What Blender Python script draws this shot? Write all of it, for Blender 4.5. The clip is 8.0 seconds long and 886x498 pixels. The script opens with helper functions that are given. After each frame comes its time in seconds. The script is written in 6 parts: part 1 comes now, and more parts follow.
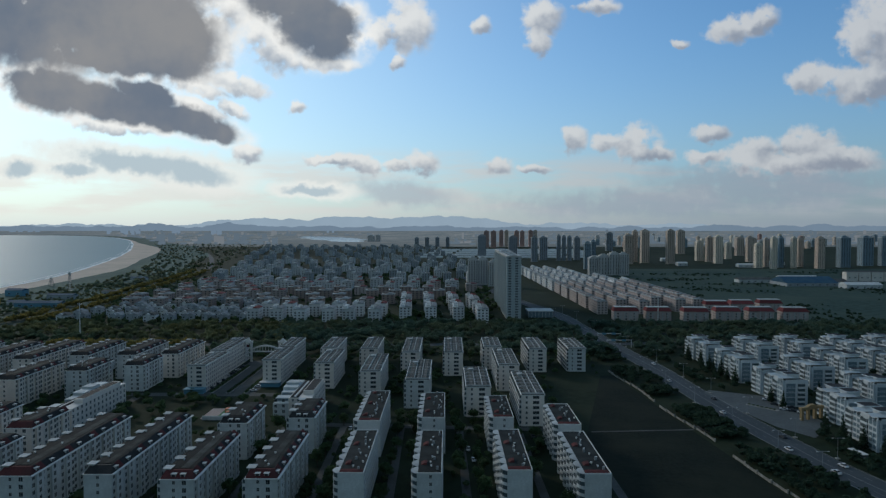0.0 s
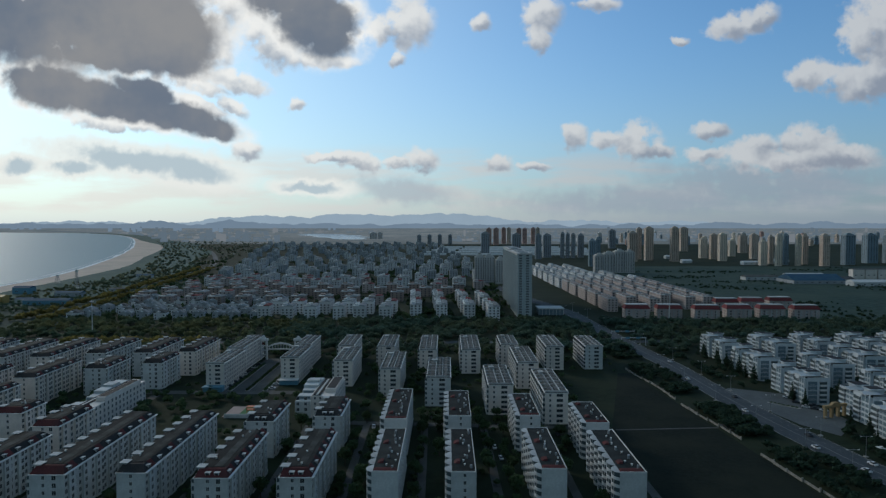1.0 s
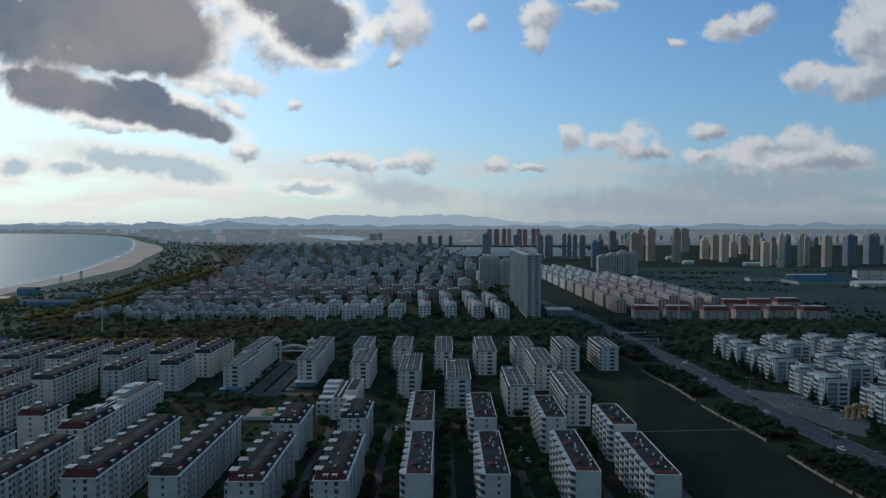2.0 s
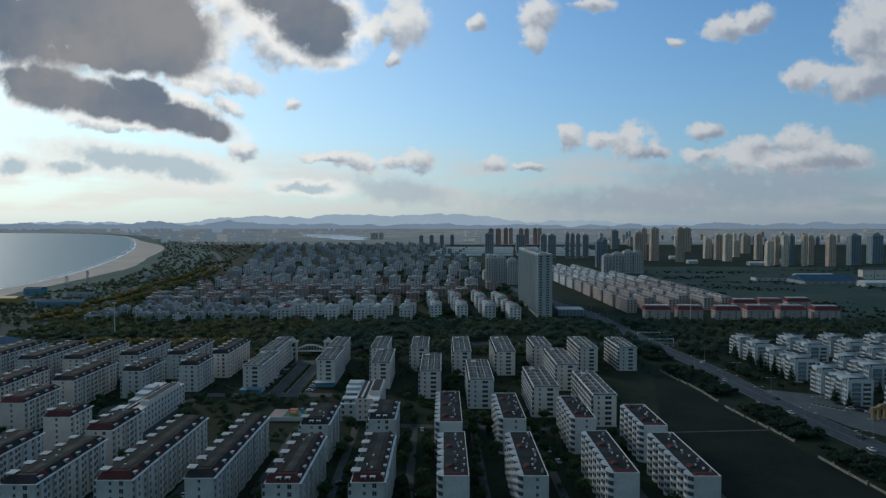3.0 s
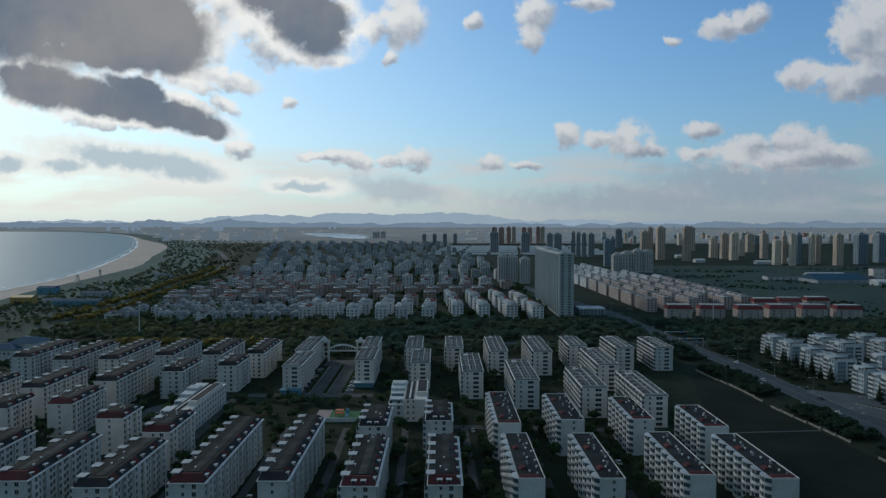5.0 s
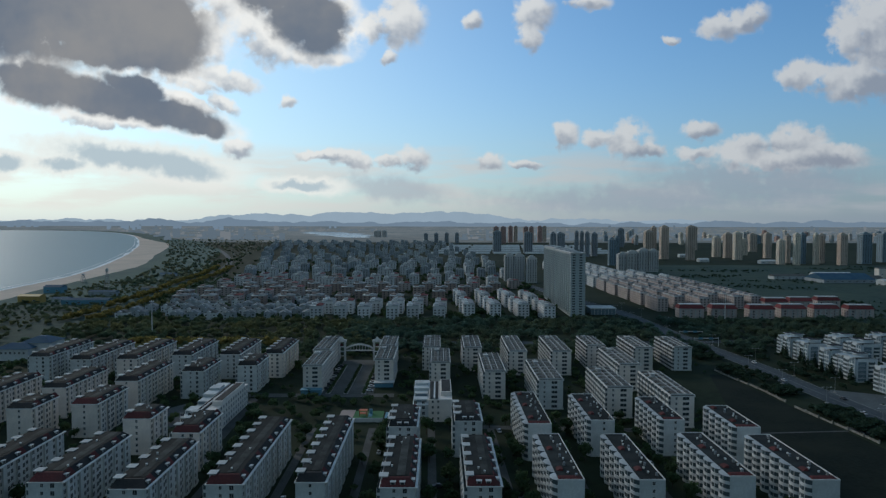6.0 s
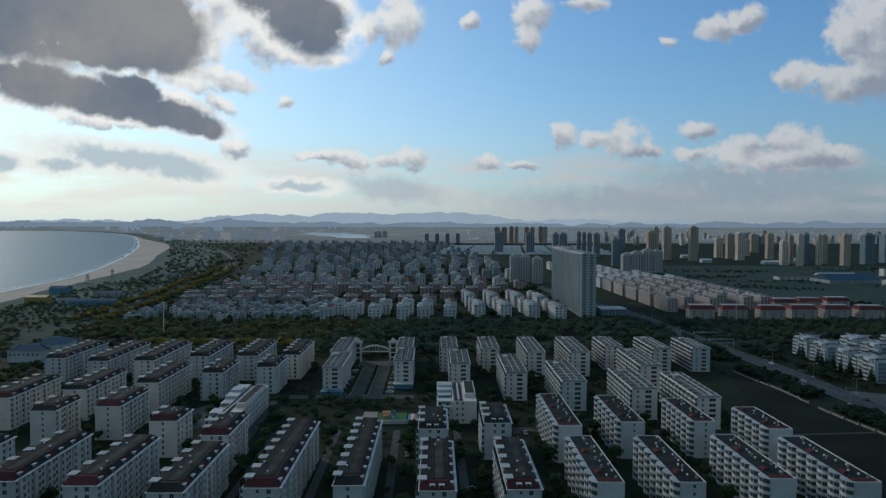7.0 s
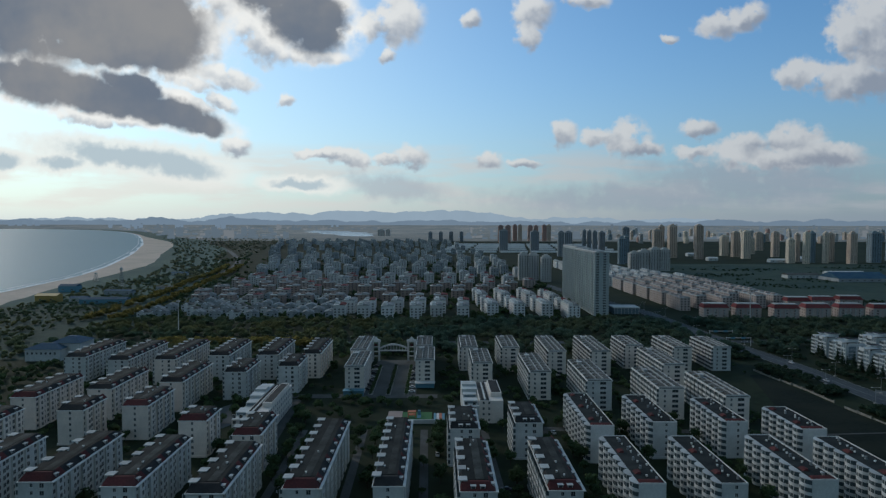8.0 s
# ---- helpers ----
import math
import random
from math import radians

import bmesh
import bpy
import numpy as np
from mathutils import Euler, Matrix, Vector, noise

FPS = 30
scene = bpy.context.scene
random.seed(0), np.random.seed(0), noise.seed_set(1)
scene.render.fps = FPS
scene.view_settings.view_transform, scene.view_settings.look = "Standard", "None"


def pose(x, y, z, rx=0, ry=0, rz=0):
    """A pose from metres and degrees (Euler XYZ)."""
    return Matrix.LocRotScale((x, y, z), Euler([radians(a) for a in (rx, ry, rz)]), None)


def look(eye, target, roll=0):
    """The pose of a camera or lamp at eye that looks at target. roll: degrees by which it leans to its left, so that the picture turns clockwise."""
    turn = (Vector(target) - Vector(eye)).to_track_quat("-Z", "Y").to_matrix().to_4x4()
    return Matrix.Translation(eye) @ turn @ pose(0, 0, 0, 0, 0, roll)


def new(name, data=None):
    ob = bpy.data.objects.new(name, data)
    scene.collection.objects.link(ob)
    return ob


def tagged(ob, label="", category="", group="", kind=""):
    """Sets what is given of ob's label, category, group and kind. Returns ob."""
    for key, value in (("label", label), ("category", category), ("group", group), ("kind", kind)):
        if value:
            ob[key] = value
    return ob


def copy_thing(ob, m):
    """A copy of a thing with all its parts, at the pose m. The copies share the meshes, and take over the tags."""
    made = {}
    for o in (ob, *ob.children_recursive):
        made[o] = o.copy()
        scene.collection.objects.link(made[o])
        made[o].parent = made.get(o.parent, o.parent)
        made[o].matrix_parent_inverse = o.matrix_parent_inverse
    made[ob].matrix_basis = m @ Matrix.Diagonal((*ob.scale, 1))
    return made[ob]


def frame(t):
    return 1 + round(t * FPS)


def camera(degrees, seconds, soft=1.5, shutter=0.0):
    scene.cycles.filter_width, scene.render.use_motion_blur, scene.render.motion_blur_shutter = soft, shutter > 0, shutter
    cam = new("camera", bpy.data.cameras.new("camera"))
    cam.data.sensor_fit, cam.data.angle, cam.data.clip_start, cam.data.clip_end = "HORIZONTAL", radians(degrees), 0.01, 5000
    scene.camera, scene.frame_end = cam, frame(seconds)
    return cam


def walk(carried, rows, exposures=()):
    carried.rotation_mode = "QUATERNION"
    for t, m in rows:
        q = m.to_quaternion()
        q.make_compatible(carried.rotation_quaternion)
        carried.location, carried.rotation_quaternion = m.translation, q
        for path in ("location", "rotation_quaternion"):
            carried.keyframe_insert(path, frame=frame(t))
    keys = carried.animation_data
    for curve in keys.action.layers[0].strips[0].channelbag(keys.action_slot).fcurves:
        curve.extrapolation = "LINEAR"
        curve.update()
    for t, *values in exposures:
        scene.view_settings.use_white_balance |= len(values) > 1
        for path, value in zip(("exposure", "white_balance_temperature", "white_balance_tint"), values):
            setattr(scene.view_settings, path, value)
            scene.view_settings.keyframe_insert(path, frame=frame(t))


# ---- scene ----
cam = camera(69.0, 8.0, soft=1.3)
PATH = [
    (0, (0.08, 0.06, 105.12), (0.067, 2.062, 105.050), 0),
    (0.5, (-6.07, 0.74, 105.22), (-6.080, 2.734, 105.147), -0),
    (1, (-12.34, 1.30, 105.17), (-12.352, 3.298, 105.092), -0),
    (1.5, (-18.65, 1.77, 105.21), (-18.657, 3.764, 105.136), -0),
    (3, (-39.24, 3.82, 105.63), (-39.240, 5.819, 105.553), -0),
    (3.5, (-46.10, 4.47, 105.77), (-46.094, 6.469, 105.693), 0),
    (4, (-53.15, 5.17, 105.82), (-53.144, 7.164, 105.738), 0),
    (4.5, (-59.92, 5.87, 105.86), (-59.913, 7.870, 105.779), 0),
    (6, (-80.87, 8.40, 106.07), (-80.856, 10.402, 105.986), 0.1),
    (6.5, (-87.80, 9.41, 106.03), (-87.786, 11.409, 105.940), 0.1),
    (7, (-94.95, 10.64, 106.02), (-94.929, 12.637, 105.938), 0.1),
    (7.5, (-101.48, 11.62, 106.13), (-101.462, 13.618, 106.039), 0.1),
    (8, (-108.44, 12.61, 106.28), (-108.421, 14.608, 106.192), 0.1),
]
walk(cam, [(t, look(eye, target, roll)) for t, eye, target, roll in PATH])

# ---- world and sun ----
SUN_TURN, SUN_UP = -42.0, 23.0      # degrees from straight ahead (left: minus), and above the horizon
world = bpy.data.worlds.new("sky")
scene.world = world
world.use_nodes = True
WN, WL = world.node_tree.nodes, world.node_tree.links
WN.clear()


def plug(socket, value):
    if isinstance(value, (int, float)):
        socket.default_value = value
    elif isinstance(value, tuple):
        socket.default_value = value if len(value) == len(socket.default_value) else (*value, 1.0)
    else:
        WL.new(value, socket)


def wmath(op, a, b=0.0, c=0.0, clamp=False):
    n = WN.new("ShaderNodeMath")
    n.operation, n.use_clamp = op, clamp
    for s, v in zip(n.inputs, (a, b, c)):
        plug(s, v)
    return n.outputs[0]


def wstep(x, lo, hi):
    n = WN.new("ShaderNodeMapRange")
    n.interpolation_type = "SMOOTHSTEP"
    for s, v in zip(n.inputs, (x, lo, hi, 0.0, 1.0)):
        plug(s, v)
    return n.outputs[0]


def wmix(f, a, b, how="MIX"):
    n = WN.new("ShaderNodeMix")
    n.data_type, n.blend_type = "RGBA", how
    plug(n.inputs[0], f)
    plug(n.inputs[6], a)
    plug(n.inputs[7], b)
    return n.outputs[2]


def wnoise(vec, scale, detail=5.0, rough=0.55):
    n = WN.new("ShaderNodeTexNoise")
    plug(n.inputs["Vector"], vec)
    n.inputs["Scale"].default_value, n.inputs["Detail"].default_value, n.inputs["Roughness"].default_value = scale, detail, rough
    return n


def wvec(op, a, b=(0.0, 0.0, 0.0)):
    n = WN.new("ShaderNodeVectorMath")
    n.operation = op
    plug(n.inputs[0], a)
    plug(n.inputs[1], b)
    return n.outputs[0]


def wjoin(x, y, z=0.0):
    n = WN.new("ShaderNodeCombineXYZ")
    for s, v in zip(n.inputs, (x, y, z)):
        plug(s, v)
    return n.outputs[0]


def cloud_bank(where, blobs, with_tops=False):
    """The largest of many soft ellipses (x, y, half width, half height, turn); with_tops: also how far up in its cloud a place lies."""
    best, tops = None, None
    for x, y, a, b, turn in blobs:
        a, b = (a * 1.12, b * 1.15) if a < 7 else (a * 1.06, b * 1.12)
        m = WN.new("ShaderNodeMapping")
        m.vector_type = "TEXTURE"
        WL.new(where, m.inputs[0])
        m.inputs[1].default_value, m.inputs[2].default_value, m.inputs[3].default_value = (x, y, 0), (0, 0, radians(turn)), (a, b, 1)
        n = WN.new("ShaderNodeVectorMath")
        n.operation = "LENGTH"
        WL.new(m.outputs[0], n.inputs[0])
        v = wmath("SUBTRACT", 1.0, n.outputs["Value"])
        best = v if best is None else wmath("SMOOTH_MAX", best, v, 0.12)
        if with_tops:
            d = WN.new("ShaderNodeVectorMath")
            d.operation = "DOT_PRODUCT"
            WL.new(m.outputs[0], d.inputs[0])
            d.inputs[1].default_value = (-0.35, 1.0, 0.0)
            near_it = wmath("MAXIMUM", wmath("ADD", v, 0.25), 0.0)
            tops = wmath("MULTIPLY", near_it, d.outputs["Value"]) if tops is None else wmath("MULTIPLY_ADD", near_it, d.outputs["Value"], tops)
    return (best, tops) if with_tops else best


coord = WN.new("ShaderNodeTexCoord").outputs["Generated"]
split = WN.new("ShaderNodeSeparateXYZ")
WL.new(coord, split.inputs[0])
ahead = wmath("MAXIMUM", split.outputs[1], 0.02)
across = wmath("MULTIPLY", wmath("DIVIDE", split.outputs[0], ahead), 100.0)
upward = wmath("MULTIPLY", wmath("DIVIDE", split.outputs[2], ahead), 100.0)
height = wmath("MAXIMUM", split.outputs[2], 0.0)
in_front = wstep(split.outputs[1], 0.15, 0.5)

sky = WN.new("ShaderNodeTexSky")
sky.sky_type, sky.sun_disc = "NISHITA", False
sky.sun_elevation, sky.sun_rotation = radians(SUN_UP), radians(SUN_TURN)
sky.altitude, sky.air_density, sky.dust_density, sky.ozone_density = 50, 1.0, 0.7, 2.5
clear = wvec("MULTIPLY", sky.outputs[0], (0.066, 0.106, 0.130))

# bright veil over the land and round the sun
plane = wjoin(across, upward)
veil = wmath("MULTIPLY", wmath("POWER", wmath("SUBTRACT", 1.0, height), 8.0), 0.96)
sun_way = (math.sin(radians(SUN_TURN)) * math.cos(radians(SUN_UP)), math.cos(radians(SUN_TURN)) * math.cos(radians(SUN_UP)), math.sin(radians(SUN_UP)))
dot = WN.new("ShaderNodeVectorMath")
dot.operation = "DOT_PRODUCT"
WL.new(coord, dot.inputs[0])
dot.inputs[1].default_value = sun_way
toward = wmath("MAXIMUM", dot.outputs["Value"], 0.0)
glow = wmath("POWER", toward, 5.5)
veil_colour = wmix(wmath("POWER", toward, 2.2), (0.23, 0.29, 0.36), (0.72, 0.755, 0.73))
base_sky = wmix(veil, clear, veil_colour)
base_sky = wmix(wmath("MULTIPLY", glow, 0.55), base_sky, (0.74, 0.86, 0.89))

# clouds: wind-torn edges from two noises, lit on the side towards the sun
torn = wnoise(plane, 0.16, 4.0, 0.55)
fine = wnoise(plane, 0.50, 4.0, 0.5)


def bend(where, noise_node, amount):
    n = wvec("SCALE", wvec("SUBTRACT", noise_node.outputs["Color"], (0.5, 0.5, 0.5)))
    n.node.inputs["Scale"].default_value = amount
    return wvec("ADD", where, n)


bent = bend(bend(plane, torn, 2.6), fine, 1.9)
bent_little = bend(bend(plane, torn, 3.2), fine, 0.65)
puffs = wnoise(plane, 0.22, 3.0, 0.5).outputs["Fac"]
puffs_sunward = wnoise(wvec("ADD", plane, (-0.8, 1.2, 0.0)), 0.22, 3.0, 0.5).outputs["Fac"]
DARK = [
    (-57.9, 32.8, 22.8, 8.8, -3), (-42.8, 29.0, 8.1, 6.3, -32), (-50.2, 25.9, 12.7, 2.3, -3), (-67.2, 39.2, 36.8, 7.9, 0), (-60.9, 21.1, 7.7, 3.2, -14), (-46.4, 20.6, 5.4, 1.8, -18), (-51.7, 18.9, 10.1, 2.7, -9), (-41.7, 16.6, 9.1, 2.3, -14),
    (-35.8, 14.7, 3.0, 1.7, -20), (-19.9, 30.8, 6.5, 4.6, -22), (-24.2, 34.9, 7.0, 3.7, 0),
]
WHITE = [
    (-62.4, 24.3, 6.1, 1.4, -3), (-35.3, 28.8, 2.3, 4.9, 12), (-26.4, 28.5, 5.1, 4.0, -22), (-19.5, 25.2, 5.8, 1.2, -6), (-32.8, 33.6, 5.7, 2.6, -10), (-5.9, 30.8, 4.0, 4.4, 0), (-10.2, 30.0, 1.9, 2.3, 20),
    (-7.6, 25.4, 1.2, 1.0, 0), (-32.5, 22.1, 5.4, 1.8, -16), (-38.6, 21.5, 5.4, 1.3, -14), (-33.2, 18.3, 3.0, 1.1, -26), (-30.7, 11.6, 2.3, 1.5, -18), (-23.2, 18.3, 1.4, 1.1, 0), (-51.3, 15.5, 8.3, 1.2, -4),
    (-39.1, 18.7, 6.1, 1.1, -20), (-18.3, 10.4, 4.4, 0.8, -4), (-13.2, 9.5, 3.7, 1.4, -14), (-3.9, 9.7, 2.9, 1.8, -5), (-7.8, 9.1, 2.5, 1.0, 0), (8.0, 9.3, 2.4, 1.5, 0), (13.5, 8.9, 2.8, 0.7, -4),
    (5.0, 30.8, 1.7, 1.2, 0), (14.5, 31.9, 3.3, 2.8, 10), (14.3, 28.3, 1.9, 1.9, 0), (23.1, 33.6, 3.7, 1.1, 0), (44.9, 30.5, 5.3, 2.0, 12), (47.9, 31.9, 3.0, 1.8, 15), (35.9, 27.9, 1.3, 0.8, 0),
    (67.6, 29.0, 6.3, 8.3, 0), (64.6, 21.9, 8.1, 3.2, 4), (56.5, 22.6, 3.9, 2.1, 8), (63.3, 28.8, 3.3, 3.5, 20), (19.7, 13.3, 2.1, 2.1, 0), (24.9, 13.0, 2.6, 1.8, 10), (29.3, 13.0, 3.9, 2.8, 0),
    (32.4, 11.4, 3.3, 1.2, -6), (40.9, 14.4, 3.0, 1.4, 4), (39.9, 10.9, 4.0, 1.2, 4), (46.9, 11.4, 5.3, 1.9, 10), (55.6, 12.6, 5.1, 2.8, 6), (61.0, 10.5, 5.4, 1.8, -4), (51.9, 9.5, 11.4, 1.6, 0),
]
LOW = [
    (-48.4, 9.7, 11.0, 1.8, -8), (-39.3, 8.1, 6.1, 1.8, -5), (-66.3, 9.1, 2.8, 1.2, 0), (-57.6, 8.8, 3.5, 1.1, 0), (-21.0, 5.7, 4.4, 0.8, -3),
]
ragged = wmath("ADD", wmath("MULTIPLY", wmath("SUBTRACT", torn.outputs["Fac"], 0.5), 0.5), wmath("MULTIPLY", wmath("SUBTRACT", fine.outputs["Fac"], 0.5), 0.7))
dark = wmath("ADD", wmath("ADD", cloud_bank(bent_little, DARK), 0.05), wmath("MULTIPLY", ragged, 0.26))
white_base, white_tops = cloud_bank(bent, WHITE, True)
white = wmath("ADD", white_base, ragged)
low = wmath("ADD", cloud_bank(bent, LOW), wmath("MULTIPLY", ragged, 0.6))

# thin layers near the horizon
layers = wnoise(wjoin(wmath("MULTIPLY", across, 0.06), wmath("MULTIPLY", upward, 0.34)), 1.0, 4.0, 0.5).outputs["Fac"]
band = wmath("MULTIPLY", wstep(upward, 0.5, 3.0), wmath("SUBTRACT", 1.0, wstep(upward, 8.0, 13.0)))
layer_fac = wmath("MULTIPLY", wmath("MULTIPLY", wstep(layers, 0.40, 0.62), band), in_front)
layer_colour = wmix(wmath("POWER", toward, 2.5), (0.36, 0.40, 0.45), (0.88, 0.86, 0.80))
made = wmix(wmath("MULTIPLY", layer_fac, 0.75), base_sky, layer_colour)

murk = wmath("ADD", cloud_bank(bent, [(49.8, 6.4, 23.7, 4.6, 0), (29.7, 3.4, 26.3, 2.6, 0), (-7.0, 5.2, 10.5, 2.3, -8)]), wmath("MULTIPLY", ragged, 0.5))
made = wmix(wmath("MULTIPLY", wmath("MULTIPLY", wstep(murk, -0.1, 0.7), in_front), 0.74), made, wmix(wmath("POWER", toward, 3.0), (0.25, 0.315, 0.395), (0.60, 0.65, 0.68)))
made = wmix(wmath("MULTIPLY", wmath("MULTIPLY", wstep(low, -1.0, 0.0), in_front), 0.85), made, (0.81, 0.83, 0.80))
made = wmix(wmath("MULTIPLY", wmath("MULTIPLY", wstep(low, -0.15, 0.5), in_front), 0.85), made, (0.40, 0.51, 0.58))

white_fac = wmath("MULTIPLY", wstep(white, -0.12, 0.40), in_front)
facing = wmath("MULTIPLY", wmath("SUBTRACT", puffs, puffs_sunward), 1.6)
facing = wmath("ADD", facing, wmath("MULTIPLY", white_tops, 1.3))
lit = wmix(wmath("POWER", toward, 3.0), (0.52, 0.55, 0.58), (0.95, 0.95, 0.91))
shade = wmix(wmath("POWER", toward, 4.0), (0.25, 0.29, 0.36), (0.42, 0.47, 0.53))
made = wmix(wmath("MULTIPLY", white_fac, 0.94), made, wmix(wstep(facing, -0.75, 0.38), shade, lit))

dark_rim = wmath("MULTIPLY", wmath("MULTIPLY", wstep(dark, -0.42, 0.02), in_front), wmath("MULTIPLY_ADD", wstep(puffs, 0.36, 0.62), 0.65, 0.35))
made = wmix(dark_rim, made, wmix(fine.outputs["Fac"], (0.74, 0.77, 0.78), (0.98, 0.97, 0.93)))
broad = wnoise(plane, 0.055, 4.0, 0.5).outputs["Fac"]
grey = wmix(wstep(wmath("ADD", broad, wmath("MULTIPLY", fine.outputs["Fac"], 0.12)), 0.36, 0.76), (0.145, 0.182, 0.240), (0.265, 0.272, 0.285))
made = wmix(wmath("MULTIPLY", wstep(dark, -0.10, 0.30), in_front), made, grey)

# scattered clouds over the rest of the sky
around = wnoise(coord, 3.0, 6.0, 0.6).outputs["Fac"]
rest = wmath("MULTIPLY", wmath("MULTIPLY", wstep(around, 0.38, 0.54), wmath("SUBTRACT", 1.0, in_front)), 0.94)
made = wmix(rest, made, (0.172, 0.243, 0.264))
back = WN.new("ShaderNodeBackground")
WL.new(made, back.inputs[0])
back.inputs[1].default_value = 1.0
WL.new(back.outputs[0], WN.new("ShaderNodeOutputWorld").inputs[0])

sun = new("sun", bpy.data.lights.new("sun", "SUN"))
sun.data.energy, sun.data.angle, sun.data.color = 0.95, radians(9), (1.0, 0.92, 0.81)
sun.matrix_world = look((0, 0, 400), Vector((0, 0, 400)) - Vector(sun_way))
scene.view_settings.exposure = 0.0

# ---- materials ----


def surface(name, colour, rough=0.8, vary=0.25, size=0.5, second=None, coarse=0.04, metal=0.0, bump=0.15, per_piece=0.0, spec=0.3, through_light=0.0):
    """A painted, plastered or grown surface: fine grain and broad stains in the base colour, relief from the grain."""
    m = bpy.data.materials.new(name)
    m.use_nodes = True
    nodes, links = m.node_tree.nodes, m.node_tree.links
    b = nodes["Principled BSDF"]
    b.inputs["Roughness"].default_value, b.inputs["Metallic"].default_value, b.inputs["Specular IOR Level"].default_value = rough, metal, spec
    tc = nodes.new("ShaderNodeTexCoord")

    def noise_at(scale, detail):
        n = nodes.new("ShaderNodeTexNoise")
        n.inputs["Scale"].default_value, n.inputs["Detail"].default_value, n.inputs["Roughness"].default_value = scale, detail, 0.6
        links.new(tc.outputs["Object"], n.inputs["Vector"])
        return n.outputs["Fac"]

    def blend(f, a, b2, how="MIX"):
        n = nodes.new("ShaderNodeMix")
        n.data_type, n.blend_type = "RGBA", how
        for s, v in zip((n.inputs[0], n.inputs[6], n.inputs[7]), (f, a, b2)):
            if isinstance(v, (int, float)):
                s.default_value = v
            elif isinstance(v, tuple):
                s.default_value = (*v, 1)
            else:
                links.new(v, s)
        return n.outputs[2]

    def stretch(v, lo, hi):
        n = nodes.new("ShaderNodeMapRange")
        links.new(v, n.inputs[0])
        n.inputs[1].default_value, n.inputs[2].default_value = lo, hi
        return n.outputs[0]

    grain, stain = noise_at(1 / size, 4), noise_at(coarse, 5)
    dim = tuple(c * (1 - vary) for c in colour)
    lift = tuple(min(1, c * (1 + 0.6 * vary)) for c in colour)
    col = blend(stretch(grain, 0.3, 0.7), dim, lift)
    col = blend(stretch(stain, 0.42, 0.62), col, second or tuple(c * (1 - 0.8 * vary) for c in colour))
    if per_piece:
        info = nodes.new("ShaderNodeObjectInfo")
        n = nodes.new("ShaderNodeMapRange")
        links.new(info.outputs["Random"], n.inputs[0])
        n.inputs[3].default_value, n.inputs[4].default_value = 1 - per_piece, 1 + per_piece * 0.5
        hsv = nodes.new("ShaderNodeHueSaturation")
        links.new(n.outputs[0], hsv.inputs["Value"])
        links.new(col, hsv.inputs["Color"])
        col = hsv.outputs[0]
    links.new(col, b.inputs["Base Color"])
    if bump:
        bn = nodes.new("ShaderNodeBump")
        bn.inputs["Strength"].default_value, bn.inputs["Distance"].default_value = bump, 0.1
        links.new(grain, bn.inputs["Height"])
        links.new(bn.outputs[0], b.inputs["Normal"])
    if through_light:
        leaf = nodes.new("ShaderNodeBsdfTranslucent")
        links.new(col, leaf.inputs["Color"])
        mix = nodes.new("ShaderNodeMixShader")
        mix.inputs[0].default_value = through_light
        links.new(b.outputs[0], mix.inputs[1])
        links.new(leaf.outputs[0], mix.inputs[2])
        links.new(mix.outputs[0], nodes["Material Output"].inputs[0])
    return m


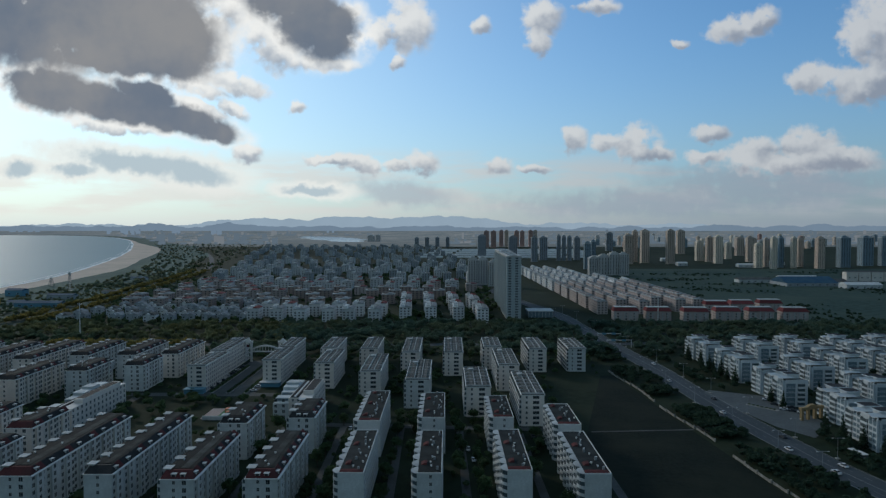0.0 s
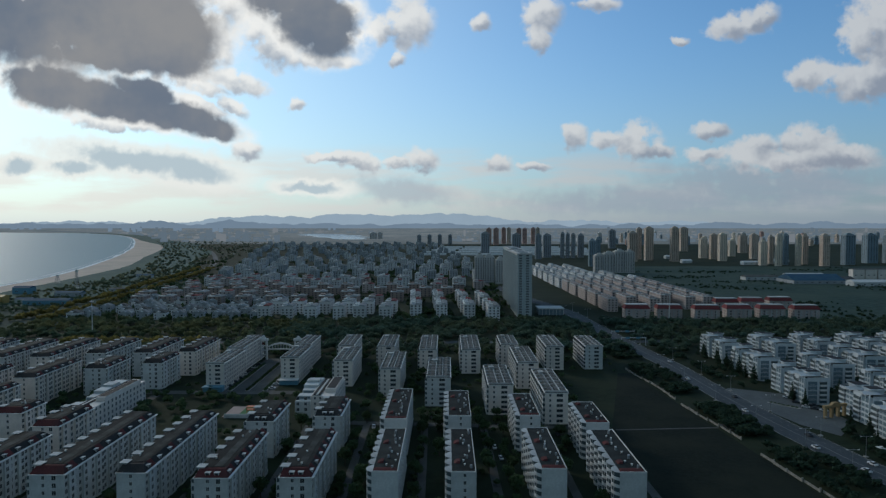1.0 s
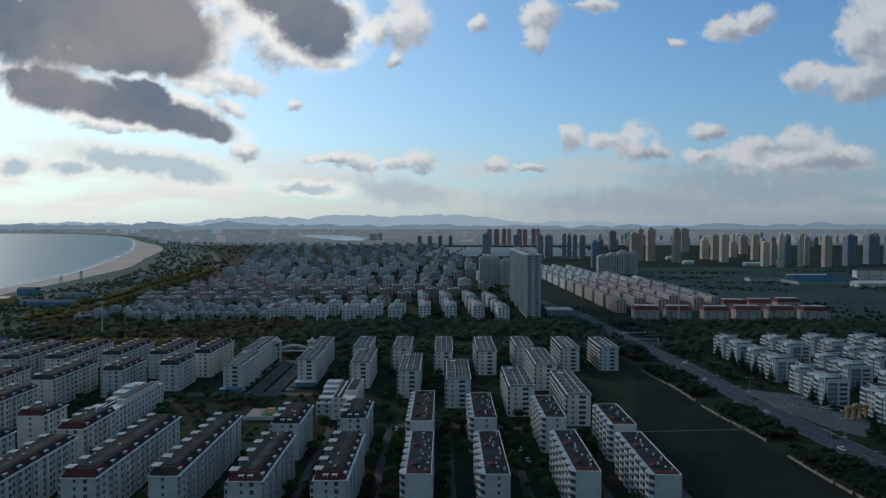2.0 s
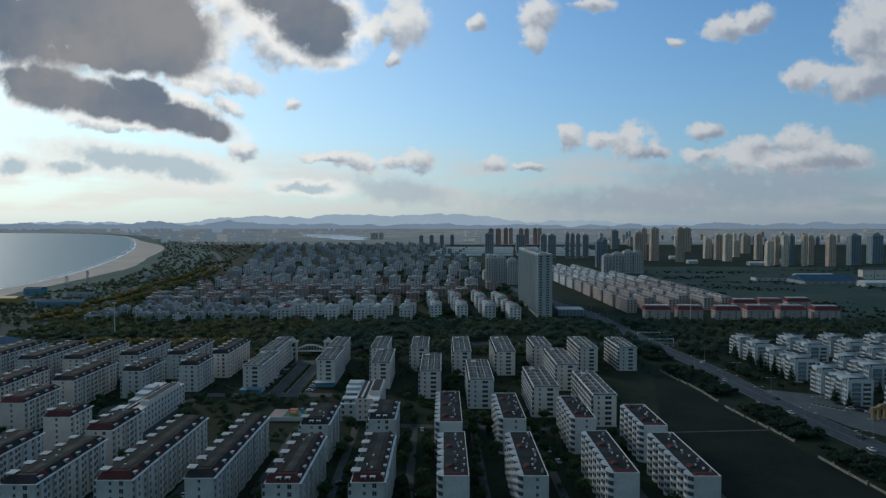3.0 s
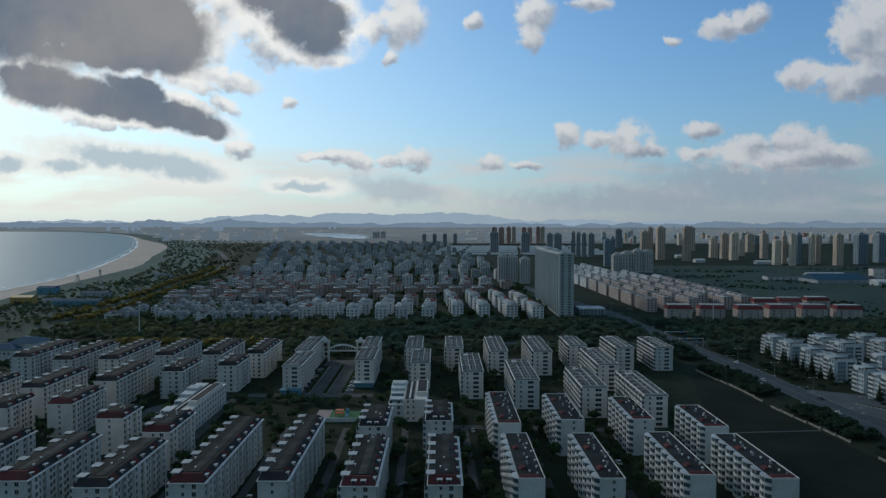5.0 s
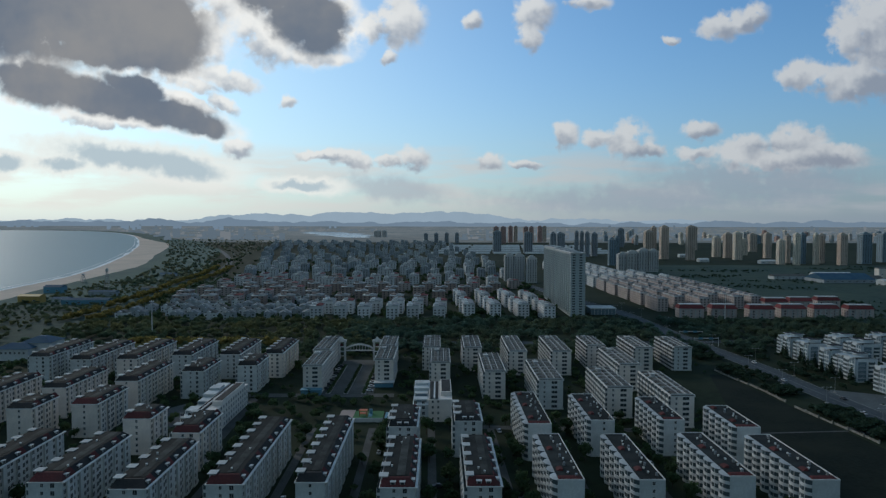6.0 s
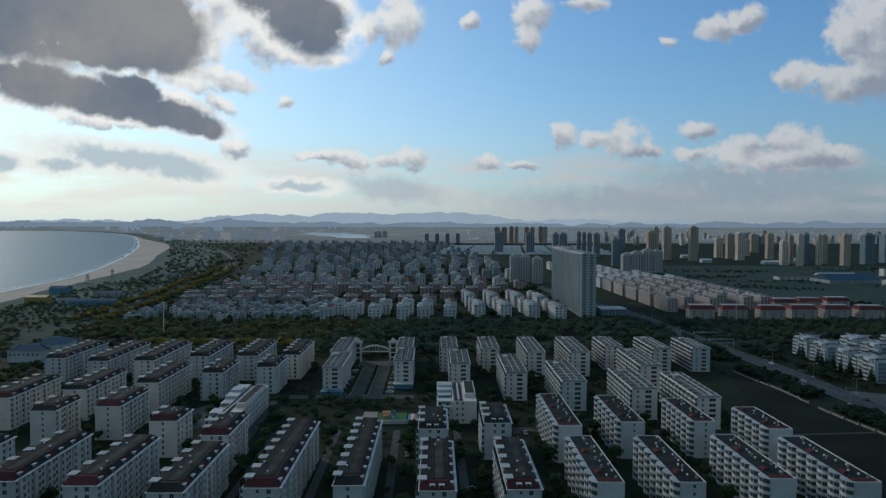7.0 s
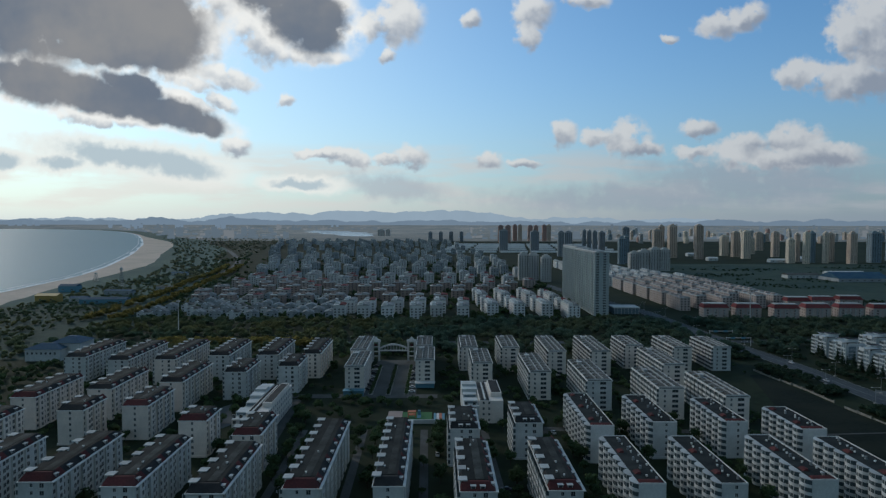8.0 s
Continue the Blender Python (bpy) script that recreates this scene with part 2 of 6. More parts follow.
M = {
    "ground": surface("soil_and_grass", (0.015, 0.026, 0.014), 0.95, 0.4, 6.0, (0.024, 0.033, 0.018), 0.012, spec=0.1),
    "field": surface("bare_field", (0.009, 0.015, 0.011), 0.95, 0.55, 2.0, (0.016, 0.021, 0.014), 0.03, spec=0.1),
    "lawn": surface("lawn", (0.030, 0.050, 0.020), 0.95, 0.35, 1.5, (0.045, 0.05, 0.025), 0.05, spec=0.1),
    "asphalt": surface("asphalt", (0.038, 0.050, 0.058), 0.85, 0.2, 2.0, (0.050, 0.063, 0.071), 0.05),
    "lane": surface("yard_paving", (0.080, 0.086, 0.084), 0.9, 0.3, 1.0, (0.052, 0.056, 0.053), 0.08),
    "kerb": surface("kerbstone", (0.30, 0.30, 0.28), 0.9, 0.2, 0.5),
    "line": surface("road_marking", (0.17, 0.18, 0.18), 0.8, 0.3, 0.4),
    "sand": surface("beach_sand", (0.63, 0.51, 0.42), 0.95, 0.15, 8.0, (0.52, 0.43, 0.35), 0.01, spec=0.1),
    "foam": surface("surf", (0.88, 0.90, 0.90), 0.9, 0.12, 12.0, (0.66, 0.70, 0.71), 0.03),
    "white": surface("white_render", (0.55, 0.58, 0.58), 0.85, 0.14, 0.8, (0.44, 0.465, 0.465), 0.12, per_piece=0.12),
    "cream": surface("cream_render", (0.72, 0.665, 0.61), 0.85, 0.11, 0.8, (0.60, 0.56, 0.52), 0.12, per_piece=0.12),
    "grey": surface("grey_render", (0.38, 0.42, 0.44), 0.85, 0.12, 0.8, (0.31, 0.34, 0.36), 0.12, per_piece=0.15),
    "brown": surface("tan_brick_render", (0.36, 0.28, 0.25), 0.85, 0.15, 0.8, (0.30, 0.24, 0.215), 0.12, per_piece=0.15),
    "trim": surface("white_trim", (0.62, 0.63, 0.62), 0.8, 0.10, 0.6, (0.50, 0.51, 0.50), 0.2),
    "roof": surface("bitumen_roof", (0.018, 0.022, 0.022), 0.9, 0.4, 1.2, (0.032, 0.037, 0.037), 0.10, per_piece=0.25, spec=0.1),
    "roof_grey": surface("cement_roof", (0.13, 0.135, 0.13), 0.9, 0.2, 1.2, (0.085, 0.085, 0.08), 0.12, per_piece=0.2, spec=0.1),
    "red": surface("red_roof_tiles", (0.118, 0.038, 0.038), 0.9, 0.3, 0.5, (0.075, 0.036, 0.036), 0.15, per_piece=0.25, spec=0.1),
    "slate": surface("dark_roof_tiles", (0.024, 0.026, 0.027), 0.8, 0.3, 0.5, (0.038, 0.036, 0.036), 0.15, per_piece=0.2, spec=0.15),
    "blue_roof": surface("blue_sheet_roof", (0.036, 0.090, 0.150), 0.8, 0.2, 1.0, (0.05, 0.11, 0.155), 0.1, spec=0.1),
    "blue": surface("teal_blue_paint", (0.11, 0.27, 0.36), 0.6, 0.15, 0.6),
    "yellow": surface("yellow_paint", (0.38, 0.26, 0.08), 0.6, 0.15, 0.6),
    "orange": surface("orange_paint", (0.55, 0.16, 0.07), 0.6, 0.15, 0.6),
    "turf": surface("green_turf", (0.05, 0.16, 0.06), 0.9, 0.15, 0.6),
    "metal": surface("galvanised_steel", (0.26, 0.28, 0.29), 0.55, 0.15, 0.4, metal=0.3),
    "tower_tan": surface("tan_tower", (0.58, 0.47, 0.39), 0.8, 0.12, 3.0, (0.50, 0.41, 0.345), 0.03, per_piece=0.12),
    "tower_cream": surface("cream_tower", (0.72, 0.63, 0.52), 0.8, 0.1, 3.0, (0.63, 0.56, 0.47), 0.03, per_piece=0.1),
    "tower_blue": surface("blue_grey_tower", (0.22, 0.30, 0.35), 0.6, 0.12, 3.0, (0.18, 0.25, 0.30), 0.03, per_piece=0.12),
    "tower_dark": surface("slate_grey_tower", (0.29, 0.325, 0.355), 0.8, 0.12, 3.0, (0.25, 0.28, 0.31), 0.03, per_piece=0.12),
    "tower_red": surface("terracotta_tower", (0.46, 0.29, 0.25), 0.8, 0.12, 3.0, (0.40, 0.27, 0.24), 0.03, per_piece=0.12),
    "tower_pale": surface("pale_grey_tower", (0.47, 0.47, 0.46), 0.8, 0.1, 3.0, (0.41, 0.41, 0.405), 0.03),
    "tower_teal": surface("teal_grey_tower", (0.38, 0.445, 0.455), 0.8, 0.12, 3.0, (0.33, 0.385, 0.40), 0.03),
    "town_roof": surface("pale_cement_roofs", (0.26, 0.28, 0.29), 0.9, 0.2, 1.2, (0.19, 0.205, 0.21), 0.12, per_piece=0.25, spec=0.1),
    "brick_red": surface("faded_red_tiles", (0.205, 0.058, 0.060), 0.9, 0.3, 0.5, (0.15, 0.054, 0.056), 0.15, per_piece=0.25, spec=0.1),
    "pink": surface("pinkish_tan_render", (0.47, 0.40, 0.375), 0.85, 0.12, 0.8, (0.39, 0.34, 0.32), 0.12, per_piece=0.15),
    "town_white": surface("weathered_white_walls", (0.67, 0.685, 0.69), 0.85, 0.12, 0.8, (0.56, 0.575, 0.58), 0.12, per_piece=0.2),
    "town_trim": surface("weathered_pale_roofs", (0.44, 0.46, 0.46), 0.85, 0.15, 0.8, (0.34, 0.36, 0.36), 0.12, per_piece=0.2),
    "court": surface("pale_forecourt_paving", (0.090, 0.106, 0.112), 0.9, 0.25, 1.5, (0.066, 0.078, 0.083), 0.06),
    "old_wall": surface("weathered_wall", (0.30, 0.29, 0.26), 0.9, 0.3, 0.6, (0.18, 0.17, 0.15), 0.3),
    "dune": surface("dry_dune_grass", (0.088, 0.142, 0.118), 0.95, 0.5, 6.0, (0.056, 0.100, 0.090), 0.012, spec=0.1),
    "ochre": surface("ochre_stone", (0.32, 0.23, 0.12), 0.85, 0.2, 0.5),
    "villa": surface("villa_white", (0.54, 0.585, 0.605), 0.85, 0.12, 0.6, (0.46, 0.50, 0.52), 0.15, per_piece=0.15),
    # haze over the bay put into the colour: paler than the other green leaves
    "shore_leaf": surface("haze_paled_shore_leaves", (0.120, 0.170, 0.125), 0.95, 0.5, 6.0, (0.16, 0.175, 0.11), 0.01, spec=0.1, through_light=0.7),
    "meadow": surface("rough_meadow", (0.034, 0.064, 0.054), 0.95, 0.5, 9.0, (0.050, 0.076, 0.060), 0.008, spec=0.1),
    "roof_walk": surface("worn_roof_felt", (0.036, 0.042, 0.041), 0.9, 0.4, 1.0, (0.060, 0.066, 0.065), 0.15, per_piece=0.25, spec=0.1),
    "bark": surface("bark", (0.07, 0.055, 0.042), 0.95, 0.3, 0.3),
    "leaf": surface("dark_green_leaves", (0.060, 0.108, 0.052), 0.9, 0.5, 1.5, (0.080, 0.118, 0.054), 0.2, per_piece=0.3, spec=0.15, through_light=0.4),
    "leaf_gold": surface("yellowing_leaves", (0.30, 0.25, 0.085), 0.9, 0.4, 1.5, (0.20, 0.19, 0.065), 0.2, per_piece=0.3, spec=0.15, through_light=0.7),
    "leaf_fir": surface("fir_needles", (0.036, 0.066, 0.044), 0.9, 0.4, 1.5, (0.046, 0.078, 0.048), 0.2, per_piece=0.2, spec=0.15, through_light=0.4),
    "wood": surface("far_woods", (0.105, 0.165, 0.110), 0.95, 0.4, 8.0, (0.165, 0.175, 0.085), 0.010, spec=0.1, through_light=0.7),
    "belt": surface("belt_leaves", (0.086, 0.148, 0.115), 0.95, 0.4, 8.0, (0.115, 0.148, 0.092), 0.012, spec=0.1, through_light=0.6),
    "car": surface("white_car_paint", (0.62, 0.63, 0.64), 0.3, 0.03, 1.0),
    "car_dark": surface("dark_car_paint", (0.05, 0.055, 0.065), 0.3, 0.05, 1.0),
    "rubber": surface("tyre_rubber", (0.02, 0.02, 0.02), 0.9, 0.2, 0.1),
}


def glass_like(name, colour, rough):
    m = bpy.data.materials.new(name)
    m.use_nodes = True
    b = m.node_tree.nodes["Principled BSDF"]
    b.inputs["Base Color"].default_value, b.inputs["Roughness"].default_value, b.inputs["IOR"].default_value = (*colour, 1), rough, 1.4
    b.inputs["Specular IOR Level"].default_value = 0.12
    return m


M["pane"] = glass_like("window_glass", (0.042, 0.050, 0.055), 0.3)
# reflection put into the colour: bluish grey, lighter than the window panes
M["pane_soft"] = glass_like("reflection_grey_balcony_glass", (0.075, 0.098, 0.105), 0.4)
M["pane_blue"] = glass_like("blue_tinted_glass", (0.14, 0.195, 0.225), 0.3)


def water_material():
    m = bpy.data.materials.new("sea_water")
    m.use_nodes = True
    nodes, links = m.node_tree.nodes, m.node_tree.links
    b = nodes["Principled BSDF"]
    b.inputs["Base Color"].default_value, b.inputs["Roughness"].default_value, b.inputs["IOR"].default_value = (0.24, 0.36, 0.40, 1), 0.45, 1.10
    tc = nodes.new("ShaderNodeTexCoord")
    mp = nodes.new("ShaderNodeMapping")
    mp.inputs["Scale"].default_value = (0.012, 0.05, 0.05)
    mp.inputs["Rotation"].default_value = (0, 0, radians(-20))
    n = nodes.new("ShaderNodeTexNoise")
    n.inputs["Scale"].default_value, n.inputs["Detail"].default_value = 1.0, 7.0
    links.new(tc.outputs["Object"], mp.inputs[0])
    links.new(mp.outputs[0], n.inputs["Vector"])
    bn = nodes.new("ShaderNodeBump")
    bn.inputs["Strength"].default_value, bn.inputs["Distance"].default_value = 0.8, 3.0
    links.new(n.outputs["Fac"], bn.inputs["Height"])
    links.new(bn.outputs[0], b.inputs["Normal"])
    return m


M["water"] = water_material()
M["lake"] = glass_like("still_lagoon_water", (0.16, 0.22, 0.25), 0.12)
M["lake"].node_tree.nodes["Principled BSDF"].inputs["Specular IOR Level"].default_value = 0.5


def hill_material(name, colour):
    """Far hills, so distant that only the air's own light is seen of them, painted as an emissive haze colour."""
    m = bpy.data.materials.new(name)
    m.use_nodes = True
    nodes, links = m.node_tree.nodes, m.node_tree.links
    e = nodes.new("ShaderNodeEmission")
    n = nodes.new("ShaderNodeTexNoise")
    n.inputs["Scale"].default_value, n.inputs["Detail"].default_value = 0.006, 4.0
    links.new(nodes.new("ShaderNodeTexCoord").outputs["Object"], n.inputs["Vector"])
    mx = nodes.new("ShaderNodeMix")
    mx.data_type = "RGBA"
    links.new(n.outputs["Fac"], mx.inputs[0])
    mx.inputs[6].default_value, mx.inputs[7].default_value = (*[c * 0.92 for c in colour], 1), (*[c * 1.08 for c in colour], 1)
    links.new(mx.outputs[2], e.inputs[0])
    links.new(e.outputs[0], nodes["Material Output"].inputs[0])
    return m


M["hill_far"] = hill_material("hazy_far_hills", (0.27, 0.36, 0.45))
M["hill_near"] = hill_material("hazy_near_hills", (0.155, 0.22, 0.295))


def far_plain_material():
    """The plain beyond three kilometres: fields and villages, haze painted as emission that grows towards the horizon.
    """
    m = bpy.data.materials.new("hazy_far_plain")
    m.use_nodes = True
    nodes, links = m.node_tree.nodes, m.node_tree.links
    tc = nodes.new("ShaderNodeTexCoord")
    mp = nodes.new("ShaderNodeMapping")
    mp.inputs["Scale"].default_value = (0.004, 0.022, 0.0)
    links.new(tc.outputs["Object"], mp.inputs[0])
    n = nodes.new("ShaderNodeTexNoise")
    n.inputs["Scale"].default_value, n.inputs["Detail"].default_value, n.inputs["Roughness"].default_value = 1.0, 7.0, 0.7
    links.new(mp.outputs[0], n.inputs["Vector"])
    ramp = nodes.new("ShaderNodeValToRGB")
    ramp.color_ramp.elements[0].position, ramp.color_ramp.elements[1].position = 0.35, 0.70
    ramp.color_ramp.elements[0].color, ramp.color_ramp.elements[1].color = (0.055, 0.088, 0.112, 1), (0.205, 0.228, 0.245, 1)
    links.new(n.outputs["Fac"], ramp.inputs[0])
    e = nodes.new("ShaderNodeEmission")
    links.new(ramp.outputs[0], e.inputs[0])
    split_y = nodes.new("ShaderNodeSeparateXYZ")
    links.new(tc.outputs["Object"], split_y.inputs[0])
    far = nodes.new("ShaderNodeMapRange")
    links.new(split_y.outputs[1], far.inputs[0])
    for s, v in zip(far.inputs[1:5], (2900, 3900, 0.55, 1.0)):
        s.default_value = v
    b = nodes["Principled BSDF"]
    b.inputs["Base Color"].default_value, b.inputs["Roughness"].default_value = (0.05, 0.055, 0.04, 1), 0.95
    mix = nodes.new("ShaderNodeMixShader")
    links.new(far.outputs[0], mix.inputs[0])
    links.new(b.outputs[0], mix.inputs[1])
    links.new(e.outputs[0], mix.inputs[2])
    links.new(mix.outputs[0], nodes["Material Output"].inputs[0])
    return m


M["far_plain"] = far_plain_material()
# haze of the far city put into two glowing greys
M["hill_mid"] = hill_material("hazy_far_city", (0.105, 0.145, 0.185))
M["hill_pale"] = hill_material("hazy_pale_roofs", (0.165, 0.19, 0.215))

# ---- building blocks ----


class Shape:
    """Collects boxes, prisms and faces of one part, each with a material slot."""

    def __init__(self):
        self.v, self.f, self.s = [], [], []

    def face(self, pts, slot=0):
        n = len(self.v)
        self.v += [tuple(p) for p in pts]
        self.f.append(tuple(range(n, n + len(pts))))
        self.s.append(slot)
        return self

    def box(self, x0, x1, y0, y1, z0, z1, slot=0, top=None):
        """A box; top = (x0, x1, y0, y1) of its upper face where that is smaller or shifted."""
        a0, a1, b0, b1 = top or (x0, x1, y0, y1)
        n = len(self.v)
        self.v += [(x0, y0, z0), (x1, y0, z0), (x1, y1, z0), (x0, y1, z0), (a0, b0, z1), (a1, b0, z1), (a1, b1, z1), (a0, b1, z1)]
        for q in ((3, 2, 1, 0), (4, 5, 6, 7), (0, 1, 5, 4), (1, 2, 6, 5), (2, 3, 7, 6), (3, 0, 4, 7)):
            self.f.append(tuple(n + i for i in q))
            self.s.append(slot)
        return self

    def tube(self, x, y, z0, z1, r0, r1=None, sides=8, slot=0):
        r1 = r0 if r1 is None else r1
        n = len(self.v)
        for z, r in ((z0, r0), (z1, r1)):
            self.v += [(x + r * math.cos(2 * math.pi * i / sides), y + r * math.sin(2 * math.pi * i / sides), z) for i in range(sides)]
        for i in range(sides):
            j = (i + 1) % sides
            self.f.append((n + i, n + j, n + sides + j, n + sides + i))
            self.s.append(slot)
        self.f.append(tuple(n + sides + i for i in range(sides)))
        self.s.append(slot)
        return self

    def add(self, me, at, turn=0.0, size=1.0):
        """Takes in a copy of a mesh, turned about z, scaled and moved."""
        n, c, s = len(self.v), math.cos(turn) * size, math.sin(turn) * size
        self.v += [(at[0] + c * x - s * y, at[1] + s * x + c * y, at[2] + size * z) for x, y, z in (v.co for v in me.vertices)]
        for q in me.polygons:
            self.f.append(tuple(n + i for i in q.vertices))
            self.s.append(q.material_index)
        return self

    def mesh(self, name, mats):
        me = bpy.data.meshes.new(name)
        me.from_pydata(self.v, [], self.f)
        for m in mats if isinstance(mats, (list, tuple)) else (mats,):
            me.materials.append(m)
        me.polygons.foreach_set("material_index", self.s)
        me.update()
        return me


def part(name, shape, mats, parent, label="", at=(0, 0, 0), turn=0.0):
    """Links a shape, or a mesh that others share, as one mesh object under a thing or under a part."""
    ob = new(name, shape.mesh(name, mats) if isinstance(shape, Shape) else shape)
    ob.parent = parent
    ob.location, ob.rotation_euler = at, (0, 0, turn)
    return tagged(ob, label)


def thing(name, x, y, z=0.0, turn=0.0, label="", category="", group=""):
    ob = new(name)
    ob.location, ob.rotation_euler = (x, y, z), (0, 0, radians(turn))
    return tagged(ob, label, category, group)


def setting(name, shape, mats, label, category):
    return tagged(new(name, shape.mesh(name, mats)), label, category, kind="structure")


rng = random.Random(7)
EYE_Z, NEAR_FLAT, REACH = 105.8, 2400.0, 2500.0
EYE_X = -53.0


def squeezed(y):
    """The land beyond 2.4 km is drawn together and rises gently towards its horizon: how far out a far place then lies."""
    return y if y < NEAR_FLAT else NEAR_FLAT + REACH * (1 - math.exp(-(y - NEAR_FLAT) / 4000.0))


def land(x, y):
    """The place (x, y, z) and scale on the land for a spot given as if the plain went on flat."""
    s = squeezed(y) / y if y > NEAR_FLAT else 1.0
    return EYE_X + (x - EYE_X) * s, y * s, EYE_Z * (1 - s), s


# ---- ground, sea, beach, roads ----
def ground_sheet(name, ys, mat, label, category):
    g = Shape()
    xs = [-6000 + 250 * i for i in range(49)]
    for y in ys:
        z = 0.0 if y <= NEAR_FLAT else EYE_Z * (1 - y / (NEAR_FLAT - 4000 * math.log(1 - (y - NEAR_FLAT) / REACH)))
        g.v += [(x, y, z) for x in xs]
    w = len(xs)
    for j in range(len(ys) - 1):
        for i in range(w - 1):
            g.f.append((j * w + i, j * w + i + 1, (j + 1) * w + i + 1, (j + 1) * w + i))
            g.s.append(0)
    return setting(name, g, M[mat], label, category)


ground_sheet("ground", [-2500, -1200, -500, -100] + [100 * i for i in range(1, 25)] + [2400 + 40 * i for i in range(1, 14)], "ground", "dark autumn soil and grass between the estates", "ground")
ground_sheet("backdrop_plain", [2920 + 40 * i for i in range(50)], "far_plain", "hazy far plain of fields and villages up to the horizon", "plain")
COAST = [(-560, 300), (-690, 620), (-725, 800), (-742, 945), (-751, 1023), (-767, 1126), (-794, 1265), (-883, 1553), (-1052, 2012), (-1296, 2613), (-1540, 3153), (-1931, 3974), (-2431, 4941), (-3010, 5898), (-3493, 6530), (-4038, 7101), (-4756, 7500), (-6300, 7800), (-9500, 7990)]
SAND_EDGE = [(-470, 300), (-590, 620), (-648, 800), (-672, 910), (-700, 1000), (-707, 1060), (-713, 1116), (-741, 1280), (-806, 1593), (-960, 2012), (-1183, 2640), (-1410, 3153), (-1850, 3904), (-2385, 4890), (-2975, 5850), (-3465, 6490), (-4015, 7070), (-4720, 7450), (-6290, 7760)]


def coast_line(y):
    return float(np.interp(y, [c[1] for c in COAST], [c[0] for c in COAST]))


def fine_line(pts, steps):
    """Points along a smooth curve through pts."""
    out = []
    for i in range(len(pts) - 1):
        p = [Vector(pts[max(0, min(len(pts) - 1, i + k))]) for k in (-1, 0, 1, 2)]
        for s in range(steps):
            t = s / steps
            out.append(0.5 * (2 * p[1] + (p[2] - p[0]) * t + (2 * p[0] - 5 * p[1] + 4 * p[2] - p[3]) * t * t + (3 * p[1] - p[0] - 3 * p[2] + p[3]) * t ** 3))
    return out + [Vector(pts[-1])]


def strip(line, left, right, lift, shape=None, slot=0):
    """A band along a line on the land, from left to right of it in metres (either may be a function of the place along it)."""
    g = shape or Shape()
    n0 = len(g.v)
    for i, p in enumerate(line):
        d = (line[min(i + 1, len(line) - 1)] - line[max(i - 1, 0)]).normalized()
        side = Vector((d.y, -d.x))
        for off in (left, right):
            q = p + side * (off(i) if callable(off) else off)
            x, y, z, s = land(q.x, q.y)
            g.v.append((x, y, z + lift))
    for i in range(len(line) - 1):
        a = n0 + 2 * i
        g.f.append((a, a + 1, a + 3, a + 2))
        g.s.append(slot)
    return g


shore = fine_line(COAST, 8)
sea = Shape()
for i, p in enumerate(shore):
    for k in range(9):
        far = k / 8
        x, y, z, s = land(p.x + (-9000 - p.x) * far ** 1.6, p.y)
        sea.v.append((x, y, z + 0.45))
for i in range(len(shore) - 1):
    for k in range(8):
        a = i * 9 + k
        sea.f.append((a, a + 9, a + 10, a + 1))
        sea.s.append(0)
setting("water", sea, M["water"], "calm grey-blue sea in a long bay", "sea")
beach = Shape()
for p, q in zip(fine_line(COAST[:19], 8), fine_line(SAND_EDGE, 8)):
    wave = 9 * noise.noise((p.y * 0.012, 3.1, 0)) * min(1.0, abs(q.x - p.x) / 60)
    for px, py in ((p.x - 5, p.y), (q.x + wave, q.y)):
        x, y, z, s = land(px, py)
        beach.v.append((x, y, z + 0.30))
for i in range(len(beach.v) // 2 - 1):
    beach.f.append((2 * i, 2 * i + 1, 2 * i + 3, 2 * i + 2))
    beach.s.append(0)
setting("beach", beach, M["sand"], "pale sandy beach along the bay", "beach")
lawn_west = Shape()
for i in range(12):
    y0 = 500 + 60 * i
    lawn_west.face([(coast_line(y0) + 60, y0, 0.12), (-402 - (y0 - 500) * 0.05, y0, 0.12), (-402 - (y0 - 440) * 0.05, y0 + 60, 0.12), (coast_line(y0 + 60) + 60, y0 + 60, 0.12)])
setting("park_lawn", lawn_west, M["meadow"], "rough grass of the park behind the beach", "lawn")
setting("dunes", strip(fine_line(SAND_EDGE, 8)[16:], -25, lambda i: 170 + 50 * noise.noise((i * 0.2, 7.7, 0)), 0.2), M["dune"], "grassy dunes behind the beach", "dunes")
for j, (off, wide) in enumerate(((1, 13), (-19, 3))):
    setting("surf", strip(shore, lambda i: off - wide * (0.7 + 0.8 * noise.noise((i * 0.45, 9.0 * j, 1.0))), lambda i: off + 3 * noise.noise((i * 0.5, 4.0, j)), 0.60), M["foam"], "white line of surf at the sea's edge", "surf")
lake = Shape()
for i in range(20):
    ly = 4250 + 125 * i
    bulge = math.sin(math.pi * (i + 0.5) / 20) ** 0.5
    mid, half = -80 - ly * (0.128 + 0.0033 * i), ly * 0.040 * bulge * (1 + 0.25 * math.sin(i * 1.3))
    for lx in (mid - half, mid - half / 3, mid + half / 3, mid + half):
        x, y, z, s = land(lx, ly)
        lake.v.append((x, y, z + 2.0))
for i in range(19):
    for k in range(3):
        lake.f.append((4 * i + k, 4 * i + k + 1, 4 * i + k + 5, 4 * i + k + 4))
        lake.s.append(0)
setting("lake", lake, M["lake"], "pale lagoon in the far plain", "lake")

